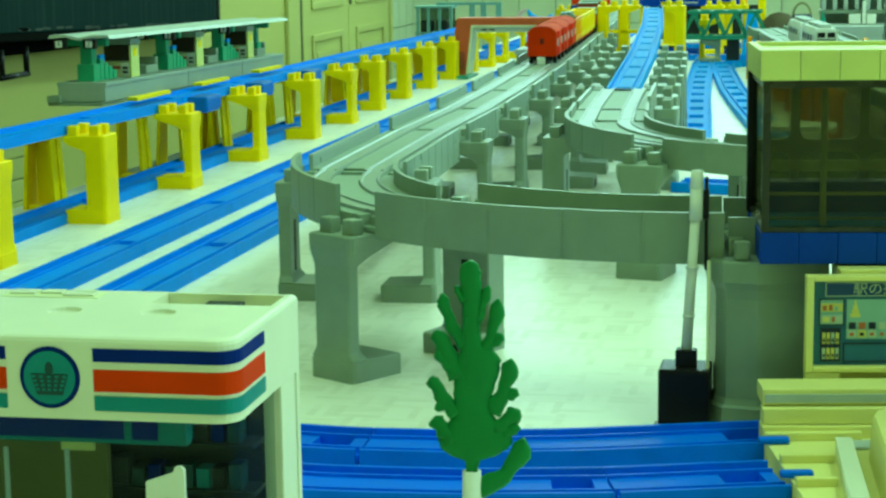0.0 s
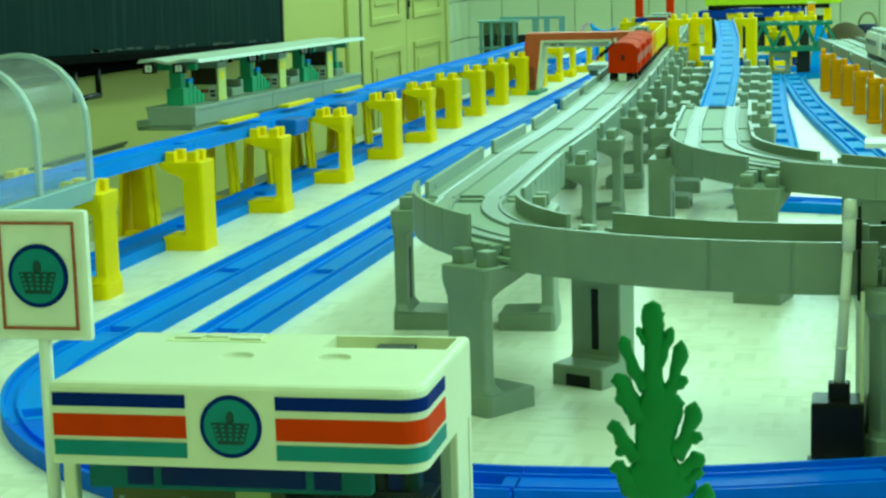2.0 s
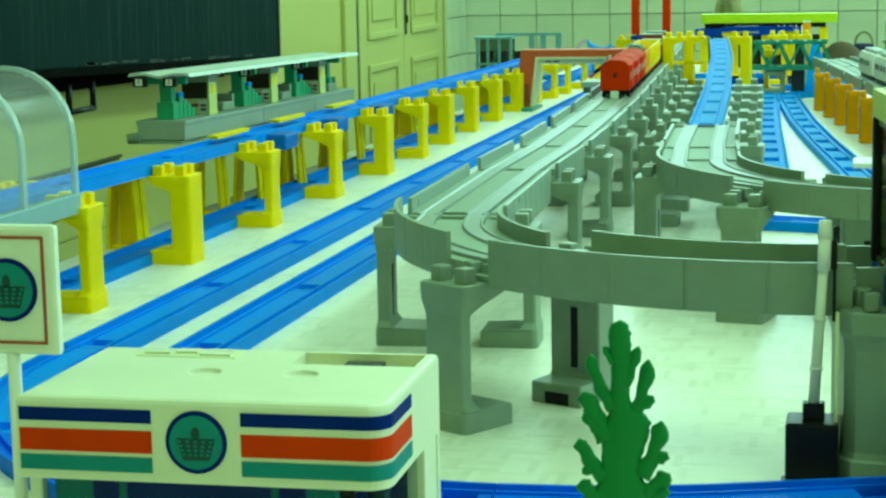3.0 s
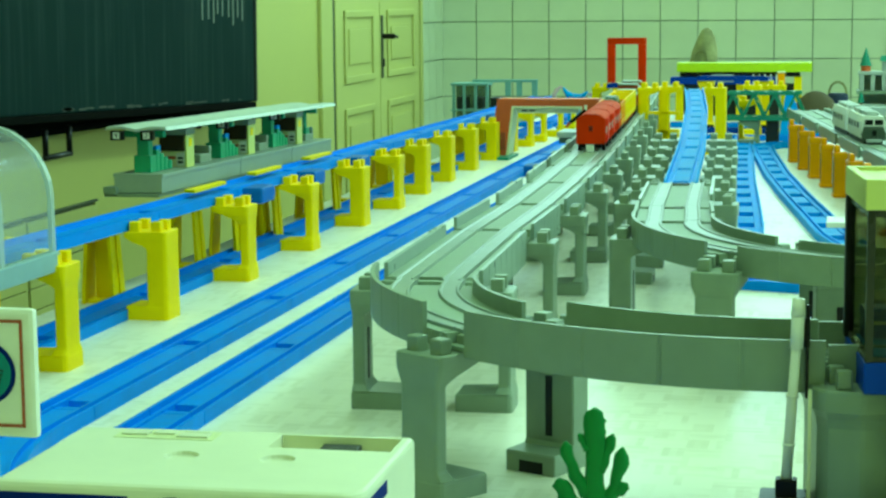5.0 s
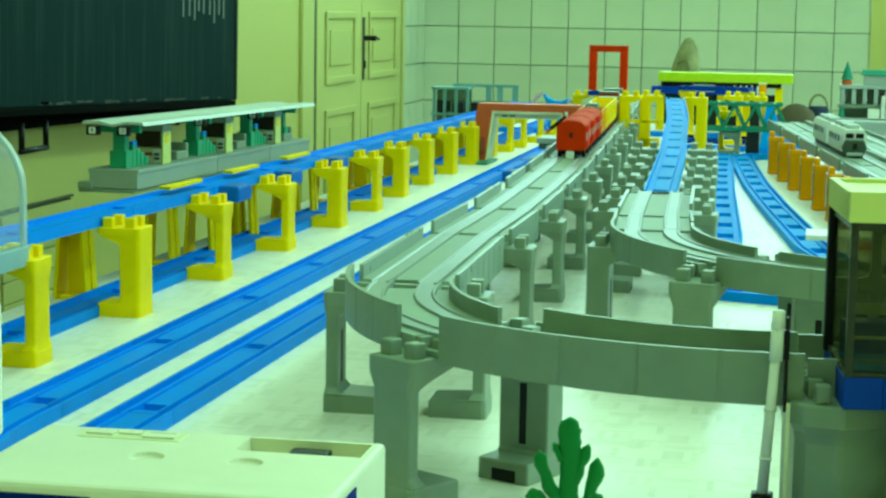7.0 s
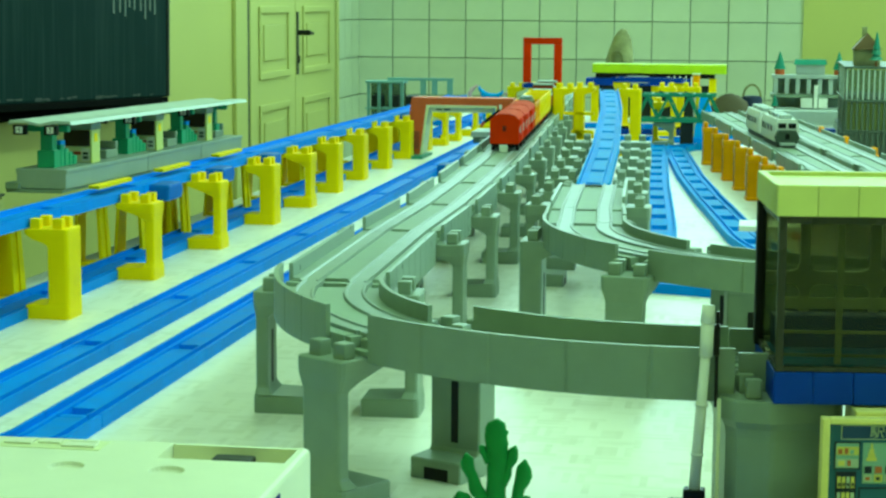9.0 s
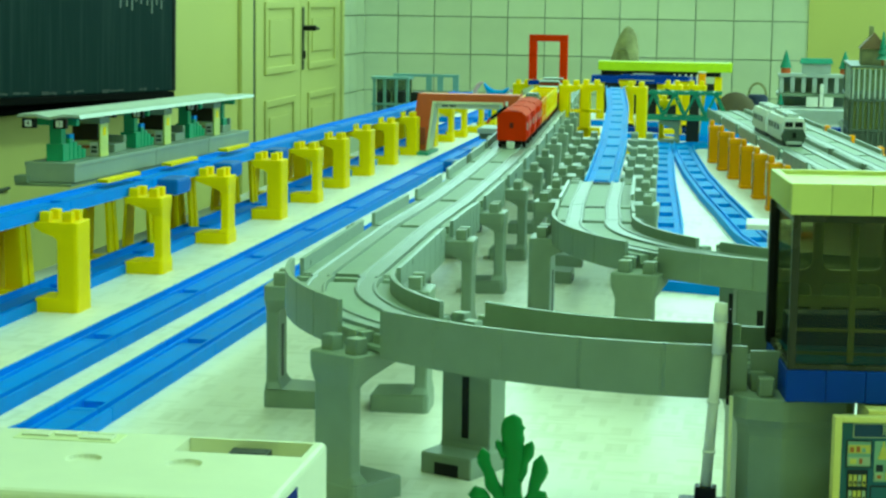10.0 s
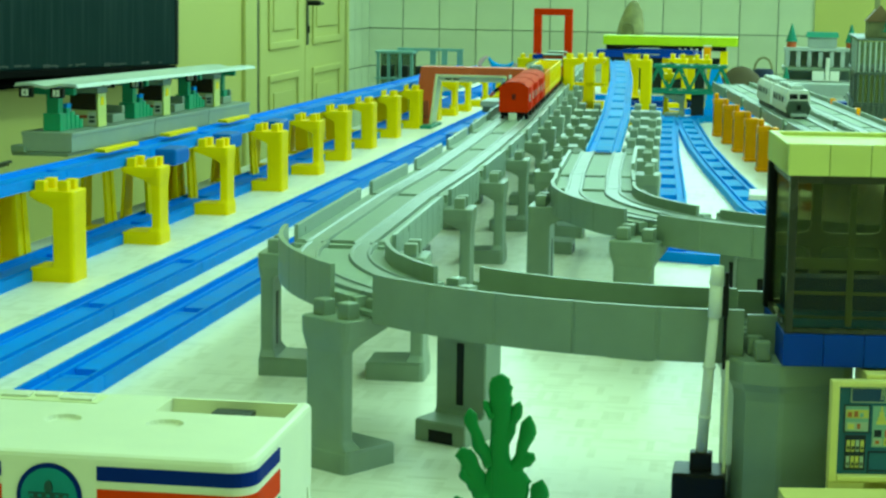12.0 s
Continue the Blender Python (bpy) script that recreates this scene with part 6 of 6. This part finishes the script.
via = base("toy_viaduct", pose(0.590, 2.05, 0), "pale grey toy viaduct deck on square posts", "toy viaduct")
part("deck", boxes((0.0, 0.135, 0.0, 0.05, 0.038, 0.058), bev=0.0012), PALEGREY, via)
for x in (0.004, 0.050, 0.118):
    part("post", boxes((x, x + 0.012, 0.006, 0.03, 0.0, 0.0379), bev=0.0008), PALEGREY, via)
panel = base("notice_board", pose(0.655, 2.02, 0), "white toy notice board standing before the viaduct", "notice board")
part("board", boxes((0.012, 0.052, 0.0, 0.004, 0.004, 0.034), bev=0.0008), WHITE, panel)
part("foot", boxes((0.010, 0.054, -0.006, 0.008, 0.0, 0.0039), bev=0.0008), TEAL, panel, "green foot")
ring = base("black_tyre", pose(0.692, 1.60, 0), "black rubber tyre lying on the table", "tyre")
prof = [(0.010, 0.002), (0.019, 0.0), (0.0225, 0.005), (0.0225, 0.012), (0.019, 0.017), (0.010, 0.015)]
bm = bmesh.new()
vs = [[bm.verts.new((r * math.cos(math.pi * k / 14), r * math.sin(math.pi * k / 14), z)) for r, z in prof] for k in range(28)]
for k in range(28):
    for i in range(6):
        bm.faces.new((vs[k][i], vs[(k + 1) % 28][i], vs[(k + 1) % 28][(i + 1) % 6], vs[k][(i + 1) % 6]))
part("tread", bm, BLACK, ring, smooth=True)

tw = base("toy_building", pose(0.706, 1.62, 0), "see-through grey-green fluted toy building of several storeys", "toy building")
part("lower_storey", boxes((0.003, 0.35, 0.003, 0.28, 0.0042, 0.0503), bev=0.001), FLUTE, tw)
part("middle_storey", boxes((0.003, 0.35, 0.003, 0.28, 0.0544, 0.0983), bev=0.001), plastic("olive_storey_plastic", (0.17, 0.20, 0.06), 0.5), tw, "olive middle storey")
for z in (0.0, 0.050, 0.0985, 0.1505):
    part("storey_slab", boxes((-0.001, 0.352, -0.001, 0.282, z + 0.0005, z + 0.0042), bev=0.0006), FLUTE, tw)
part("window_pane", boxes((0.001, 0.349, 0.001, 0.0022, 0.1028, 0.1503)), SMOKEGREY, tw)
part("window_pane", boxes((0.001, 0.0022, 0.0025, 0.278, 0.1028, 0.1503)), SMOKEGREY, tw)
fl_x = mesh_of(boxes((-0.0016, 0.0016, -0.0014, 0.0028, 0.0045, 0.0495)), FLUTE)
fl_u = mesh_of(boxes((-0.0012, 0.0012, -0.0010, 0.0009, 0.0045, 0.0515)), CLEARRIM)
for z, me in ((0.0, fl_x), (0.0492, fl_x), (0.0985, fl_u)):
    for k in range(20):
        f = part("flute", me, FLUTE, tw)
        f.location = (0.004 + 0.0085 * k, 0, z)
    for k in range(20):
        f = part("flute", me, FLUTE, tw)
        f.location, f.rotation_euler = (0, 0.006 + 0.0085 * k, z), (0, 0, -math.pi / 2)
hs = base("toy_house", pose(0.722, 1.66, 0.1548), "small tan toy house with steep roof on the building", "toy house")
part("walls", boxes((0, 0.04, 0, 0.05, 0, 0.026), bev=0.001), TAN, hs)
part("roof", loft(bmesh.new(), [[(-0.003, y, 0.026), (0.043, y, 0.026), (0.02, y, 0.052)] for y in (-0.003, 0.053)]), plastic("brown_roof_plastic", (0.2, 0.12, 0.06), 0.6), hs, "brown pitched roof")
part("chimney", boxes((0.012, 0.02, 0.02, 0.028, 0.044, 0.062), bev=0.0008), TAN, hs)
tt = base("toy_tree", pose(0.755, 1.64, 0.1548), "small green pointed toy tree on the building", "toy tree")
part("trunk", cyl(bmesh.new(), (0, 0, 0), (0, 0, 0.012), 0.002, n=8), BROWNRED, tt)
bm = bmesh.new()
for k in range(4):
    cyl(bm, (0, 0, 0.01 + 0.009 * k), (0, 0, 0.024 + 0.01 * k), 0.011 - 0.0022 * k, 0.001, 10)
part("crown", bm, TEAL, tt)

bk = base("round_basket", pose(0.560, 2.62, 0), "dark navy round box with a pale ring handle", "basket")
part("bowl", loft(bmesh.new(), [[(r * math.cos(k * math.pi / 9), r * math.sin(k * math.pi / 9), z) for k in range(18)] for r, z in ((0.020, 0), (0.024, 0.02), (0.022, 0.052), (0.018, 0.056))]), NAVYBOX, bk, smooth=True)
part("handle", upright(bmesh.new(), [(0.021 * math.cos(math.pi * i / 12), 0.052 + 0.030 * math.sin(math.pi * i / 12)) for i in range(13)] + [(0.016 * math.cos(math.pi * i / 12), 0.052 + 0.025 * math.sin(math.pi * i / 12)) for i in range(12, -1, -1)], -0.005, 0.005), TAN, bk, "pale ring handle")
hat = base("cloth_bundle", pose(0.515, 2.55, 0), "brown cloth bundle on the far table", "cloth")
bm = bmesh.new()
loft(bm, [[(r * (1 + 0.1 * math.sin(4 * a)) * math.cos(a), r * 0.8 * math.sin(a), z) for a in [k * math.pi / 9 for k in range(18)]] for r, z in ((0.042, 0), (0.045, 0.02), (0.035, 0.045), (0.018, 0.06), (0.003, 0.064))])
part("body", bm, BROWNBAG, hat, smooth=True)
bx = base("battery_box", pose(0.560, 0.125, 0, 0, 0, -3), "long black plastic control box on the table", "box")
part("body", boxes((0, 0.27, 0, 0.06, 0, 0.030), bev=0.002), BLACK, bx)
part("lid", boxes((0.006, 0.264, 0.004, 0.056, 0.0301, 0.033), bev=0.001), DARK, bx, "dark grey lid")
part("switch", boxes((0.016, 0.030, 0.012, 0.022, 0.0331, 0.037), bev=0.001), WHITE, bx, "white switch")

sh = base("white_roof_stop", pose(0.57, 0.36, 0), "white flat roofed toy shelter beside the blue rail", "toy shelter")
part("roof", boxes((-0.014, 0.05, -0.02, 0.03, 0.045, 0.050), bev=0.001), WHITE, sh)
part("post", boxes((0.006, 0.016, 0.0, 0.01, 0.0, 0.045), bev=0.001), WHITE, sh)
